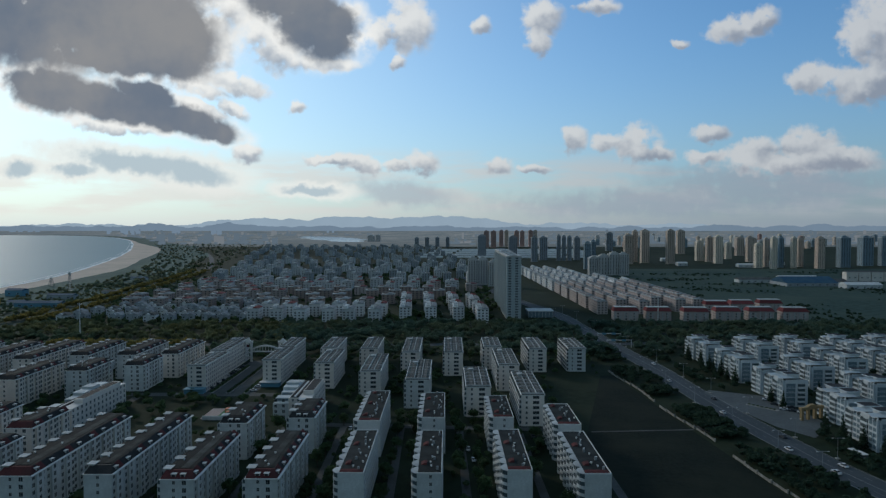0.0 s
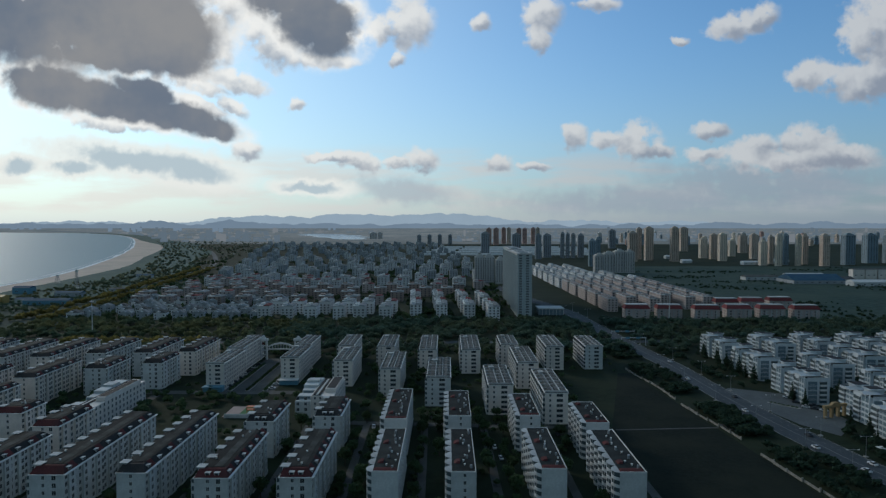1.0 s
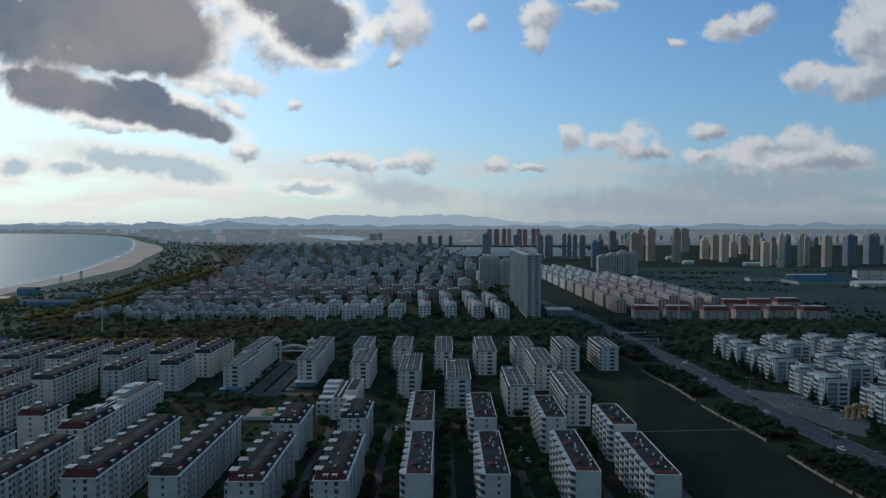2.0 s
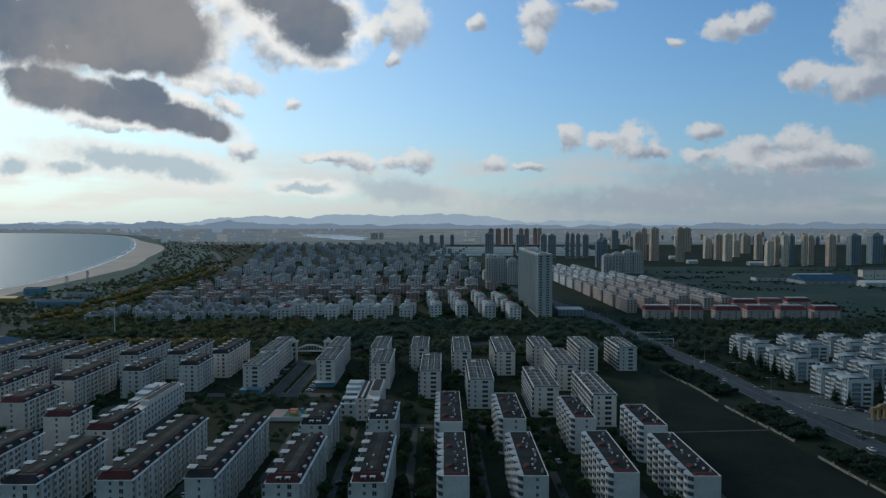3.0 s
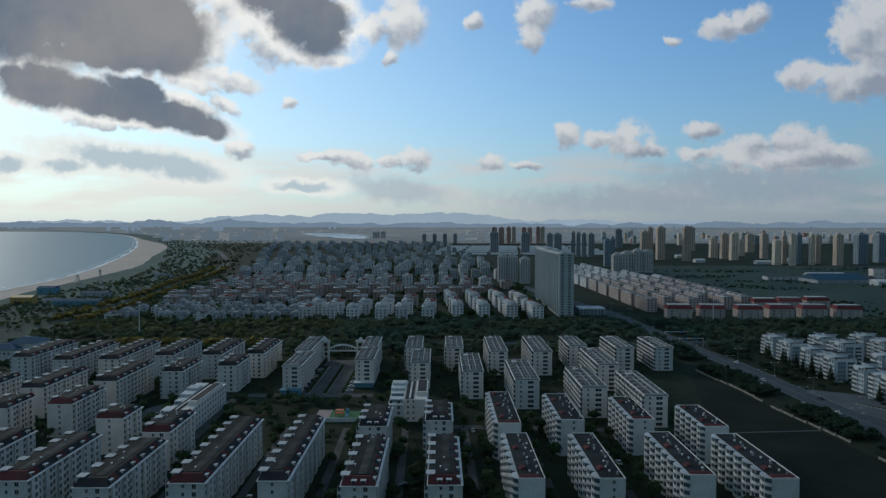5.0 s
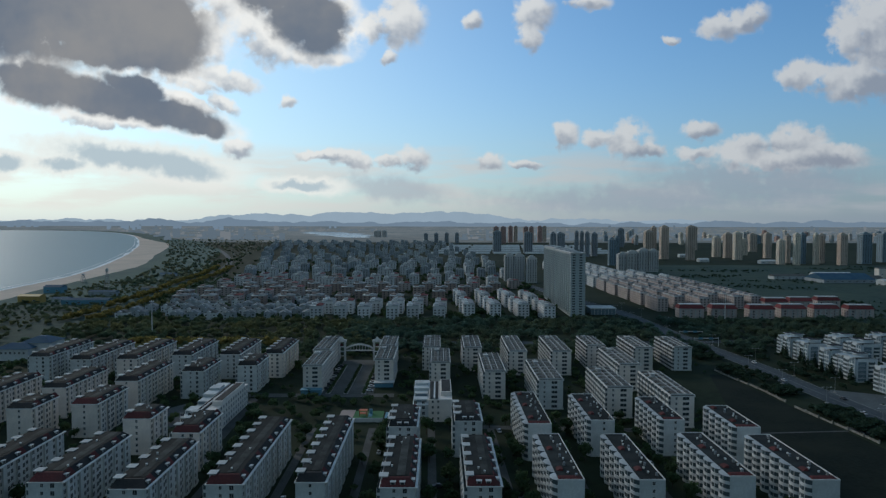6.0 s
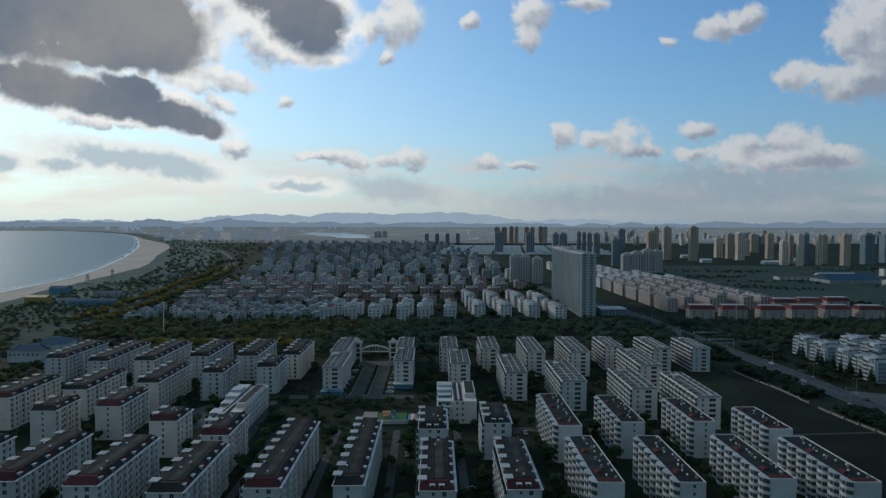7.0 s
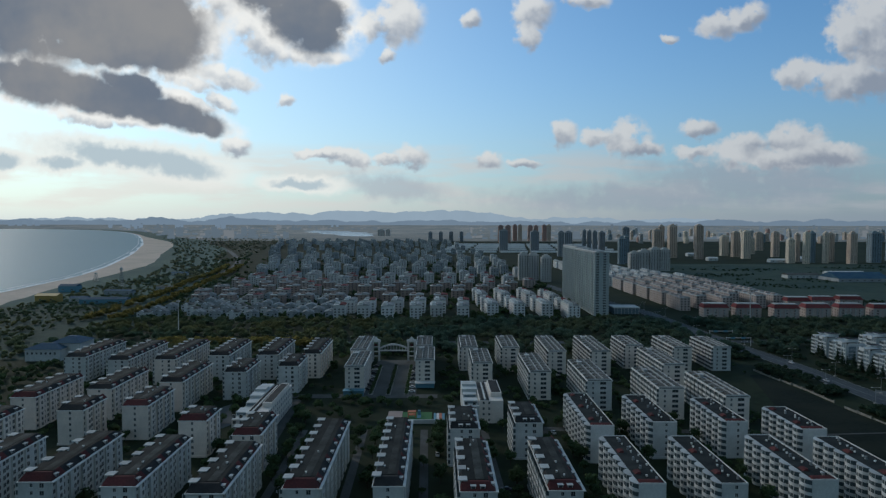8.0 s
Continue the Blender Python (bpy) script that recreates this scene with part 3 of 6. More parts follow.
# main road with kerbs, a cross road, yard lanes
ROAD = fine_line([(205, 120), (172, 262), (165, 306), (159, 360), (156, 420), (154, 480), (146, 560), (138, 684), (133, 760), (116, 840), (90, 960), (60, 1150), (30, 1400)], 8)
setting("road", strip(ROAD, -8.5, 8.5, 0.05), M["asphalt"], "grey asphalt main road past the estates", "road")
for off in (-8.7, 8.5):
    kerb = strip(ROAD, off, off + 0.25, 0.17)
    setting("kerb", kerb, M["kerb"], "pale concrete kerb beside the main road", "kerb")
for off in (-8.1, 7.9, -0.25, 0.12):
    setting("road_marking", strip(ROAD, off, off + 0.22, 0.06), M["line"], "worn white line along the main road", "road marking")
dash = Shape()
for i in range(0, len(ROAD) - 1):
    for off in (-4.3, 4.1):
        strip([ROAD[i].lerp(ROAD[i + 1], 0.1), ROAD[i].lerp(ROAD[i + 1], 0.5)], off, off + 0.2, 0.06, dash)
setting("lane_marking", dash, M["line"], "worn white dashes between the traffic lanes", "road marking")
CROSS = fine_line([(-420, 566), (-200, 570), (0, 571), (100, 572), (148, 574), (300, 590), (600, 610)], 8)
setting("cross_road", strip(CROSS, -6, 6, 0.04), M["asphalt"], "grey side road behind the apartment rows", "road")
LANES = [(-188, 319, -191, 392, 2.6), (-215, 399, -108, 399, 4.0), (-66, 338, 66, 330, 3.0)]
lanes = Shape()
for x0, y0, x1, y1, half in LANES:
    strip([Vector((x0, y0)), Vector(((x0 + x1) / 2, (y0 + y1) / 2)), Vector((x1, y1))], -half, half, 0.05, lanes)
for cx in [68 - 30.3 * i for i in range(12)]:
    strip([Vector((cx + 1.5, 160)), Vector((cx, 280)), Vector((cx - 1, 336))], -1.8, 1.8, 0.045, lanes)
setting("yard_lanes", lanes, M["lane"], "narrow paved lanes between the apartment blocks", "lane")
fields = Shape().face([(72, 160, 0.03), (140, 160, 0.03), (117, 452, 0.03), (108, 452, 0.03), (70, 320, 0.03)])
setting("field", fields, M["field"], "bare dark field beside the apartment blocks", "field")
meadow = Shape()
for i in range(9):
    for j in range(12):
        x0, y0 = 345 + i * 130, 640 + j * 80
        meadow.face([(x0, y0, 0.03), (x0 + 130, y0, 0.03), (x0 + 130, y0 + 80, 0.03), (x0, y0 + 80, 0.03)])
setting("meadow", meadow, M["meadow"], "dark rough meadow on the open plain", "meadow")
track = strip([Vector((74, 327)), Vector((100, 329)), Vector((128, 331))], -0.8, 0.8, 0.05)
setting("footpath", track, M["lane"], "faint trodden path across the bare field", "path")
plaza = Shape().face([(183, 318, 0.08), (203, 338, 0.08), (201, 395, 0.08), (168, 412, 0.08), (162.5, 405, 0.08), (166, 372, 0.08), (173, 336, 0.08)])
setting("forecourt", plaza, M["court"], "paved forecourt before the white villa estate", "forecourt")
setting("field_access", Shape().face([(128, 336, 0.06), (153, 342, 0.06), (153, 327, 0.06), (134, 326, 0.06)]), M["court"], "pale paved access from the main road to the field", "forecourt")
setting("school_yard", Shape().face([(-222, 331, 0.07), (-215, 345, 0.07), (-227, 382, 0.07), (-235, 369, 0.07)]), M["court"], "pale paved yard beside the school", "forecourt")
lot = Shape().face([(-153, 403.2, 0.06), (-121, 403.2, 0.06), (-122, 500, 0.06), (-153, 500, 0.06)])
setting("parking_yard", lot, M["lane"], "paved entrance avenue with planted strips", "avenue")


# ---- pieces that the blocks share ----
def window_mesh(name, w, h, mats):
    """A window facing -y: proud frame, pane set back in it, sill."""
    s = Shape()
    t = 0.07
    s.box(-w / 2 - t, -w / 2, -0.08, 0.02, -t, h + t).box(w / 2, w / 2 + t, -0.08, 0.02, -t, h + t)
    s.box(-w / 2, w / 2, -0.08, 0.02, h, h + t).box(-w / 2 - 0.2, w / 2 + 0.2, -0.16, 0.02, -0.2, -t)
    s.face([(-w / 2, -0.025, 0), (w / 2, -0.025, 0), (w / 2, -0.025, h), (-w / 2, -0.025, h)], 1)
    s.box(-0.03, 0.03, -0.06, -0.026, 0, h)
    return s.mesh(name, mats)


WINDOW = window_mesh("window", 1.45, 1.6, (M["trim"], M["pane"]))
WINDOW_WIDE = window_mesh("window", 3.3, 1.5, (M["trim"], M["pane"]))
WINDOW_VILLA = window_mesh("window", 2.6, 1.5, (M["trim"], M["pane_blue"]))
WINDOW_SMALL = window_mesh("window", 0.95, 1.25, (M["trim"], M["pane"]))


def bow(width, deep, curved):
    """The outer edge of a balcony that faces -x, from one side to the other."""
    n = 8 if curved else 1
    out = []
    for i in range(n + 1):
        a = -1 + 2 * i / n
        out.append((-(deep * (0.10 + 0.90 * max(0.0, math.cos(a * math.pi / 2)) ** 0.6) if curved else deep), a * width / 2))
    return out


def balcony_mesh(width, deep, curved, mat="trim", high=1.0, glazed=True):
    """A balcony facing -x: slab, parapet (bowed or straight), and glazing set back above it up to the next slab."""
    s = Shape()
    edge = bow(width, deep, curved)
    for i, ((xa, ya), (xb, yb)) in enumerate(zip(edge, edge[1:])):
        s.face([(xa, ya, -0.12), (xb, yb, -0.12), (xb, yb, high), (xa, ya, high)][::-1])
        s.face([(xa, ya, high), (xb, yb, high), (xb + 0.16, yb, high), (xa + 0.16, ya, high)][::-1])
        if glazed:
            s.face([(xa + 0.16, ya, high - 0.05), (xb + 0.16, yb, high - 0.05), (xb + 0.16, yb, FLOOR - 0.12), (xa + 0.16, ya, FLOOR - 0.12)][::-1], 1)
            if i in (2, 4, 6) or not curved:
                s.box(xa + 0.02, xa + 0.15, ya - 0.06, ya + 0.06, high, FLOOR - 0.12)
        else:
            s.face([(xa + 0.16, ya, 0.1), (xb + 0.16, yb, 0.1), (xb + 0.16, yb, high), (xa + 0.16, ya, high)])
    s.face([(0, -width / 2, -0.12)] + [(x, y, -0.12) for x, y in edge] + [(0, width / 2, -0.12)])
    if not glazed:
        s.face(([(0, -width / 2, 0.1)] + [(x + 0.1, y, 0.1) for x, y in edge] + [(0, width / 2, 0.1)])[::-1])
        s.face([(-0.03, -width / 2 + 0.25, high), (-0.03, width / 2 - 0.25, high), (-0.03, width / 2 - 0.25, 2.5), (-0.03, -width / 2 + 0.25, 2.5)][::-1], 1)
    for e in (0, -1):
        x, y = edge[e]
        s.face([(0, y, -0.12), (x, y, -0.12), (x, y, high), (0, y, high)][:: 1 if e else -1])
        if glazed:
            s.face([(0, y, high), (x + 0.16, y, high), (x + 0.16, y, FLOOR - 0.12), (0, y, FLOOR - 0.12)][:: 1 if e else -1], 1)
    return s.mesh("balcony", (M[mat], M["pane_soft"]))


def bowed_roof(width, deep):
    """The slab that caps a column of bowed balconies."""
    s = Shape()
    edge = bow(width, deep + 0.15, True)
    ring = [(0.3, -width / 2)] + edge + [(0.3, width / 2)]
    s.face([(x, y, 0.2) for x, y in ring][::-1])
    s.face([(x, y, 0.0) for x, y in ring])
    for (xa, ya), (xb, yb) in zip(edge, edge[1:]):
        s.face([(xa, ya, 0.0), (xb, yb, 0.0), (xb, yb, 0.2), (xa, ya, 0.2)][::-1])
    return s.mesh("balcony_roof", M["town_trim"])


FLOOR = 2.72
BALCONY_BOWED = balcony_mesh(6.5, 2.2, True, high=1.05)
BOWED_ROOF = bowed_roof(6.5, 2.2)
BALCONY_PLAIN = balcony_mesh(3.8, 1.2, False)
BALCONY_WIDE = balcony_mesh(5.0, 1.4, False, "villa", 0.95)
STAIR_HEAD = Shape().box(-1.2, 1.0, -1.6, 1.6, 0, 1.9).box(-1.9, 1.3, -1.8, 1.9, 1.9, 2.08).mesh("stair_head", M["town_trim"])
DORMER = Shape().box(-0.8, 0.6, -0.8, 0.8, 0, 1.2).box(-0.9, 0.8, -1.0, 1.0, 1.2, 1.32).face([(0.61, -0.6, 0.25), (0.61, 0.6, 0.25), (0.61, 0.6, 1.1), (0.61, -0.6, 1.1)], 1).mesh("dormer", (M["town_trim"], M["pane"]))
VENT = Shape().box(-0.25, 0.25, -0.25, 0.25, 0, 0.55).box(-0.36, 0.36, -0.36, 0.36, 0.55, 0.65).mesh("vent", M["trim"])
TANK = Shape().tube(0, 0, 0.3, 1.2, 0.45, sides=8).box(-0.4, 0.4, -0.4, 0.4, 0, 0.3).mesh("water_heater", M["metal"])


def gabled_ends(length):
    return max(2, round(length / 9.5))


def long_block(x, y, w, L, wall="white", slope="slate", front="red", detail=2, floors=6, label="", front_windows=True, dormers=False):
    """White six-storey slab with a dark mansard edge, stair heads along one side and rows of windows. (x, y): middle of its near end."""
    b = thing("apartment_block", x, y, 0, 0, label, "apartment building", "long apartment rows")
    h = floors * FLOOR
    hw = w / 2
    body = Shape().box(-hw, hw, 0, L, 0, h).box(-hw - 0.25, hw + 0.25, -0.25, L + 0.25, 0, 0.9)
    bays = max(2, round(L / 8.5))
    for i in range(bays):
        c = (i + 0.5) * L / bays
        body.box(hw - 0.1, hw + 0.7, c - 0.24 * L / bays, c + 0.24 * L / bays, 0.0, h - 0.35)
    part("wall", body, M[wall], b)
    part("cornice", Shape().box(-hw - 0.35, hw + 0.9, -0.35, L + 0.35, h, h + 0.35), M["trim"], b, "white cornice")
    z0, z1, inn = h + 0.35, h + 2.3, 1.9
    part("roof_slope", Shape().box(-hw, hw, 4.6, L, z0, z1, top=(-hw + 0.6, hw - inn, 4.6, L - inn)), M[slope], b, "dark tiled roof slope")
    part("front_slope", Shape().box(-hw, hw, 0, 4.6, z0, z1, top=(-hw + 0.6, hw - inn, 3.6, 4.6)), M[front], b, "tiled roof slope over the end wall")
    part("roof_deck", Shape().box(-hw + 0.9, hw - inn - 0.25, 4.8, L - inn - 0.3, z1, z1 + 0.12), M["roof"], b, "dark bitumen roof deck")
    part("roof_walk", Shape().box(-hw * 0.1, hw * 0.38, 5.2, L - inn - 0.8, z1 + 0.12, z1 + 0.2), M["roof_walk"], b, "worn grey strip along the roof")
    heads = gabled_ends(L)
    for i in range(heads):
        part("stair_head", STAIR_HEAD, None, b, "", (-hw + 1.2, (i + 0.55) * L / heads, z0 + 0.3))
    for i in range(bays):
        c = (i + 0.5) * L / bays
        part("dormer", DORMER, None, b, "", (hw - 0.9, c, z0 + 0.1))
        if detail == 2 and dormers or i % 2 == 0 and detail:
            part("red_roof_patch", Shape().box(hw - 1.5, hw + 0.08, c + 1.1, c + 4.4, z0, z1 + 0.04, top=(hw - 2.2, hw - 1.84, c + 1.1, c + 4.4)), M["red"], b, "patch of red roof tiles")
    if dormers:
        for k in range(floors):
            for i in range(max(3, round(L / 7.0))):
                part("balcony", BALCONY_PLAIN, None, b, "", (-hw, 6.5 + i * (L - 9) / max(3, round(L / 7.0)), k * FLOOR + 0.1))
        for sx in (-1.6, 1.6):
            part("dormer", DORMER, None, b, "", (sx, 1.6, z0 + 0.1), -math.pi / 2)
    if detail:
        for i in range(3):
            part("vent", VENT, None, b, "", (rng.uniform(-hw + 2.4, hw - 2.8), rng.uniform(4, L - 4), z1 + 0.12))
    cols = max(3, round(L / 2.9))
    many = Shape()
    for k in range(floors):
        z = k * FLOOR + 1.0
        for i in range(cols):
            c = (i + 0.5) * L / cols
            inside = abs((c * bays / L) % 1 - 0.5) < 0.24
            spot = (hw + (0.7 if inside else 0.0), c, z)
            if detail == 2:
                part("window", WINDOW, None, b, "", spot, math.pi / 2)
            else:
                many.add(WINDOW, spot, math.pi / 2)
        if front_windows:
            part("window", WINDOW_SMALL, None, b, "", (-hw * 0.2, 0, z + 0.2))
            part("window", WINDOW, None, b, "", (hw * 0.42, 0, z))
            part("balcony", BALCONY_PLAIN, None, b, "", (-hw, 2.4, z - 0.95))
        else:
            part("window", WINDOW_SMALL, None, b, "", (0, 0, z + 0.2))
    if many.v:
        tagged(part("glazing", many, (M["trim"], M["pane"]), b, "rows of small dark windows"), kind="stuff")
    return b


def balcony_block(x, y, w, L, end_windows=False, floors=6, label=""):
    """White slab with bowed balconies all along one side, blank end wall and a flat dark roof."""
    b = thing("balcony_block", x, y, 0, 0, label, "apartment building", "blocks with bowed balconies")
    h, hw = floors * FLOOR, w / 2
    part("wall", Shape().box(-hw, hw, 0, L, 0, h).box(-hw - 0.2, hw + 0.25, -0.25, L + 0.25, 0, 0.9), M["white"], b)
    para = Shape()
    for x0, x1, y0, y1 in ((-hw, hw, 0, 0.25), (-hw, hw, L - 0.25, L), (hw - 0.25, hw, 0.25, L - 0.25)):
        para.box(x0, x1, y0, y1, h, h + 0.55)
    part("parapet", para, M["trim"], b, "white parapet")
    part("roof_deck", Shape().box(-hw + 0.02, hw - 0.27, 0.27, L - 0.27, h, h + 0.2), M["roof"], b, "dark bitumen roof deck")
    if x < -30 or x > 20:
        part("front_slope", Shape().box(-hw + 0.4, hw - 0.5, 0.5, 3.2, h + 0.2, h + 0.7, top=(-hw + 0.9, hw - 0.9, 2.2, 3.2)), M["red"], b, "faded red tiled strip")
    bays = max(4, round(L / 7.0))
    step = L / bays
    for i in range(bays):
        c = (i + 0.5) * step
        for k in range(floors):
            part("balcony", BALCONY_BOWED, None, b, "", (-hw - 0.02, c, k * FLOOR + 0.1))
        part("bay_wall", Shape().box(-hw - 0.3, -hw, (i + 1) * step - 0.16, (i + 1) * step - 0.02, 0, h + 0.4), M["white"], b)
        part("balcony_roof", BOWED_ROOF, None, b, "white slab over the balconies", (-hw, c, h + 0.02))
        if i % 3 == 1:
            part("red_roof_patch", Shape().box(-hw + 1.2, -hw + 3.4, c - 2.0, c + 1.6, h + 0.2, h + 0.9, top=(-hw + 2.4, -hw + 3.4, c - 1.6, c + 1.2)), M["red"], b, "patch of faded red tiles")
    for i in range(int(L / 3.4)):
        part("vent", VENT if i % 3 else TANK, None, b, "", (rng.uniform(-hw * 0.1, hw - 1.2), 3.8 + i * 3.2 + rng.uniform(-0.8, 0.8), h + 0.2))
    many = Shape()
    for k in range(floors):
        z = k * FLOOR + 1.0
        for i in range(max(4, round(L / 3.6)) if x < 0 else 0):
            many.add(WINDOW, (hw, (i + 0.5) * L / max(4, round(L / 3.6)), z), math.pi / 2)
        if end_windows:
            part("window", WINDOW_SMALL, None, b, "", (hw * 0.1, 0, z + 0.2))
    if many.v:
        tagged(part("glazing", many, (M["trim"], M["pane"]), b, "rows of small dark windows"), kind="stuff")
    return b


def ridge_block(x, y, w, L, floors=6, label=""):
    """Pale slab with straight balconies along one side, ribbon windows in its end wall and a grey roof with raised ridges."""
    b = thing("ridge_roof_block", x, y, 0, 0, label, "apartment building", "pale blocks with grey roofs")
    h, hw = floors * FLOOR, w / 2
    tone = M["cream"] if rng.random() < 0.55 else M["white"]
    body = Shape().box(-hw, hw, 0, L, 0, h).box(-hw - 0.2, hw + 0.2, -0.2, L + 0.2, 0, 0.8)
    part("wall", body, tone, b)
    part("cornice", Shape().box(-hw - 0.45, hw + 0.4, -0.4, L + 0.4, h, h + 0.3), M["trim"], b, "white cornice")
    part("roof_deck", Shape().box(-hw, hw, 0.1, L, h + 0.3, h + 0.55), M["roof_grey"], b, "grey cement roof deck")
    for sx, half in ((-0.55, 0.16), (0.05, 0.10), (0.6, 0.14)):
        part("roof_ridge", Shape().box(hw * (sx - half), hw * (sx + half), 1.2, L - 1.2, h + 0.55, h + 1.25), M["roof_grey"] if sx else M["roof"], b, "raised grey roof ridge")
    part("parapet", Shape().box(hw - 0.1, hw + 0.3, -0.3, L + 0.3, h + 0.3, h + 0.85).box(-hw - 0.35, -hw, -0.3, L + 0.3, h + 0.3, h + 0.85), M["trim"], b, "white parapet")
    beams = max(3, round(L / 6.5))
    for sx in (-0.28, 0.32):
        part("roof_beam", Shape().box(hw * sx - 0.22, hw * sx + 0.22, 0.8, L - 0.8, h + 0.56, h + 1.45), M["town_trim"], b, "white roof beam")
    for i in range(beams):
        c = 0.9 + i * (L - 2.2) / (beams - 1)
        part("cross_beam", Shape().box(-hw + 0.1, hw - 0.2, c - 0.16, c + 0.16, h + 0.58, h + 1.30), M["town_trim"], b, "white cross beam")
    if L > 20:
        part("stair_head", STAIR_HEAD, None, b, "", (-hw * 0.4, L * 0.75, h + 0.5))
    bays = max(3, round(L / 5.2))
    cols = max(4, round(L / 3.4))
    many = Shape()
    for k in range(floors):
        z = k * FLOOR
        for i in range(bays if x > -112 else 0):
            if y < 440:
                part("balcony", BALCONY_PLAIN, None, b, "", (-hw, (i + 0.5) * L / bays, z + 0.1))
            else:
                many.add(BALCONY_PLAIN, (-hw, (i + 0.5) * L / bays, z + 0.1))
        part("ribbon_window", WINDOW_WIDE, None, b, "", (hw * 0.28, 0, z + 1.0))
        part("window", WINDOW_SMALL, None, b, "", (-hw * 0.55, 0, z + 1.1))
        for i in range(cols if x < -10 else 0):
            many.add(WINDOW, (hw, (i + 0.5) * L / cols, z + 1.0), math.pi / 2)
    if many.v:
        tagged(part("glazing", many, (M["trim"], M["pane"]), b, "rows of small dark windows and balconies"), kind="stuff")
    return b


def villa_block(x, y, w, L, floors=5, label=""):
    """White terrace of stepped units: glazed bays between white piers, balcony bands, raking roof slabs and penthouses."""
    b = thing("villa_block", x, y, 0, 0, label, "apartment building", "white villa estate")
    hw, units = w / 2, max(2, round(L / 13))
    u = L / units
    near_road = x < 216
    many = Shape()
    for i in range(units):
        o = 1.1 if i % 2 else -0.5
        y0, y1 = i * u, (i + 1) * u
        h = floors * FLOOR + (0.0 if i % 2 else 1.4)
        x0 = -hw + o
        part("wall", Shape().box(x0, hw + o, y0, y1 - 0.05, 0, h), M["villa"], b)
        part("glazed_bay", Shape().box(x0 - 1.1, x0, y0 + 0.08 * u, y0 + 0.48 * u, 0.8, h - 0.6), M["pane_blue"], b, "blue-tinted glazed bay")
        piers = Shape()
        for c in (0.08, 0.28, 0.48):
            piers.box(x0 - 1.25, x0 + 0.02, y0 + c * u - 0.16, y0 + c * u + 0.16, 0, h + 0.3)
        part("bay_frame", piers, M["villa"], b, "white bay frame")
        part("roof_deck", Shape().box(x0 + 0.5, hw + o - 0.5, y0 + 0.5, y1 - 0.6, h, h + 0.2), M["roof_grey"], b, "grey roof terrace")
        wing = Shape()
        for ya, yb, za, zb in ((y0 + 0.02 * u, y0 + 0.28 * u, h + 1.9, h + 0.9), (y0 + 0.28 * u, y0 + 0.54 * u, h + 0.9, h + 1.9)):
            wing.face([(x0 - 1.5, ya, za), (hw * 0.1 + o, ya, za), (hw * 0.1 + o, yb, zb), (x0 - 1.5, yb, zb)])
            wing.face([(x0 - 1.5, yb, zb - 0.25), (hw * 0.1 + o, yb, zb - 0.25), (hw * 0.1 + o, ya, za - 0.25), (x0 - 1.5, ya, za - 0.25)])
            wing.face([(x0 - 1.5, ya, za - 0.25), (x0 - 1.5, ya, za), (x0 - 1.5, yb, zb), (x0 - 1.5, yb, zb - 0.25)])
            wing.face([(hw * 0.1 + o, ya, za - 0.25), (x0 - 1.5, ya, za - 0.25), (x0 - 1.5, ya, za), (hw * 0.1 + o, ya, za)][::-1])
        part("roof_slab", wing, M["villa"], b, "white raking roof slabs")
        part("slab_post", Shape().box(x0 - 1.2, x0 - 0.8, y0 + 0.26 * u, y0 + 0.30 * u, h, h + 0.7).box(x0 - 1.2, x0 - 0.8, y0 + 0.04 * u, y0 + 0.08 * u, h, h + 1.5), M["villa"], b)
        part("penthouse", Shape().box(-hw * 0.3 + o, hw * 0.75 + o, y0 + 0.5 * u, y1 - 1.2, h + 0.2, h + 2.5).box(-hw * 0.5 + o, hw * 0.9 + o, y0 + 0.44 * u, y1 - 0.7, h + 2.5, h + 2.75), M["villa"], b)
        part("penthouse_roof", Shape().box(-hw * 0.38 + o, hw * 0.78 + o, y0 + 0.49 * u, y1 - 1.15, h + 2.75, h + 2.95), M["slate"], b, "dark slate penthouse roof")
        part("parapet", Shape().box(x0 - 0.05, x0 + 0.2, y0 + 0.5 * u, y1 - 0.06, h, h + 0.9).box(x0 + 0.2, hw + o, y0 - 0.04, y0 + 0.2, h, h + 0.9), M["villa"], b, "white parapet")
        for k in range(floors):
            z = k * FLOOR + 0.1
            spot = (x0, y0 + 0.74 * u, z)
            if near_road and y < 440:
                part("balcony", BALCONY_WIDE, None, b, "", spot)
            else:
                many.add(BALCONY_WIDE, spot)
            band = Shape().box(x0 - 1.22, x0 + 0.02, y0 + 0.08 * u, y0 + 0.48 * u, z + 0.2, z + 1.15)
            if near_road:
                part("floor_band", band, M["villa"], b)
            else:
                many.v += [v for v in band.v]
                n0 = len(many.v) - len(band.v)
                many.f += [tuple(n0 + j for j in f) for f in band.f]
                many.s += band.s
            if i == 0:
                part("ribbon_window", WINDOW_VILLA, None, b, "", (-hw * 0.5 + o, y0, z + 0.9))
                part("balcony", BALCONY_PLAIN, None, b, "", (hw * 0.4 + o, y0, z), math.pi / 2)
                part("floor_band", Shape().box(x0, hw + o, y0 - 0.22, y0, z - 0.1, z + 0.2), M["villa"], b)
    part("end_bay", Shape().box(-hw * 0.9 - 0.5, -hw * 0.1 - 0.5, -0.12, 0, 0.6, floors * FLOOR), M["pane_blue"], b, "blue-tinted glazing")
    if many.v:
        tagged(part("balcony_band", many, (M["villa"], M["pane_soft"]), b, "bands of white balconies"), kind="stuff")
    return b



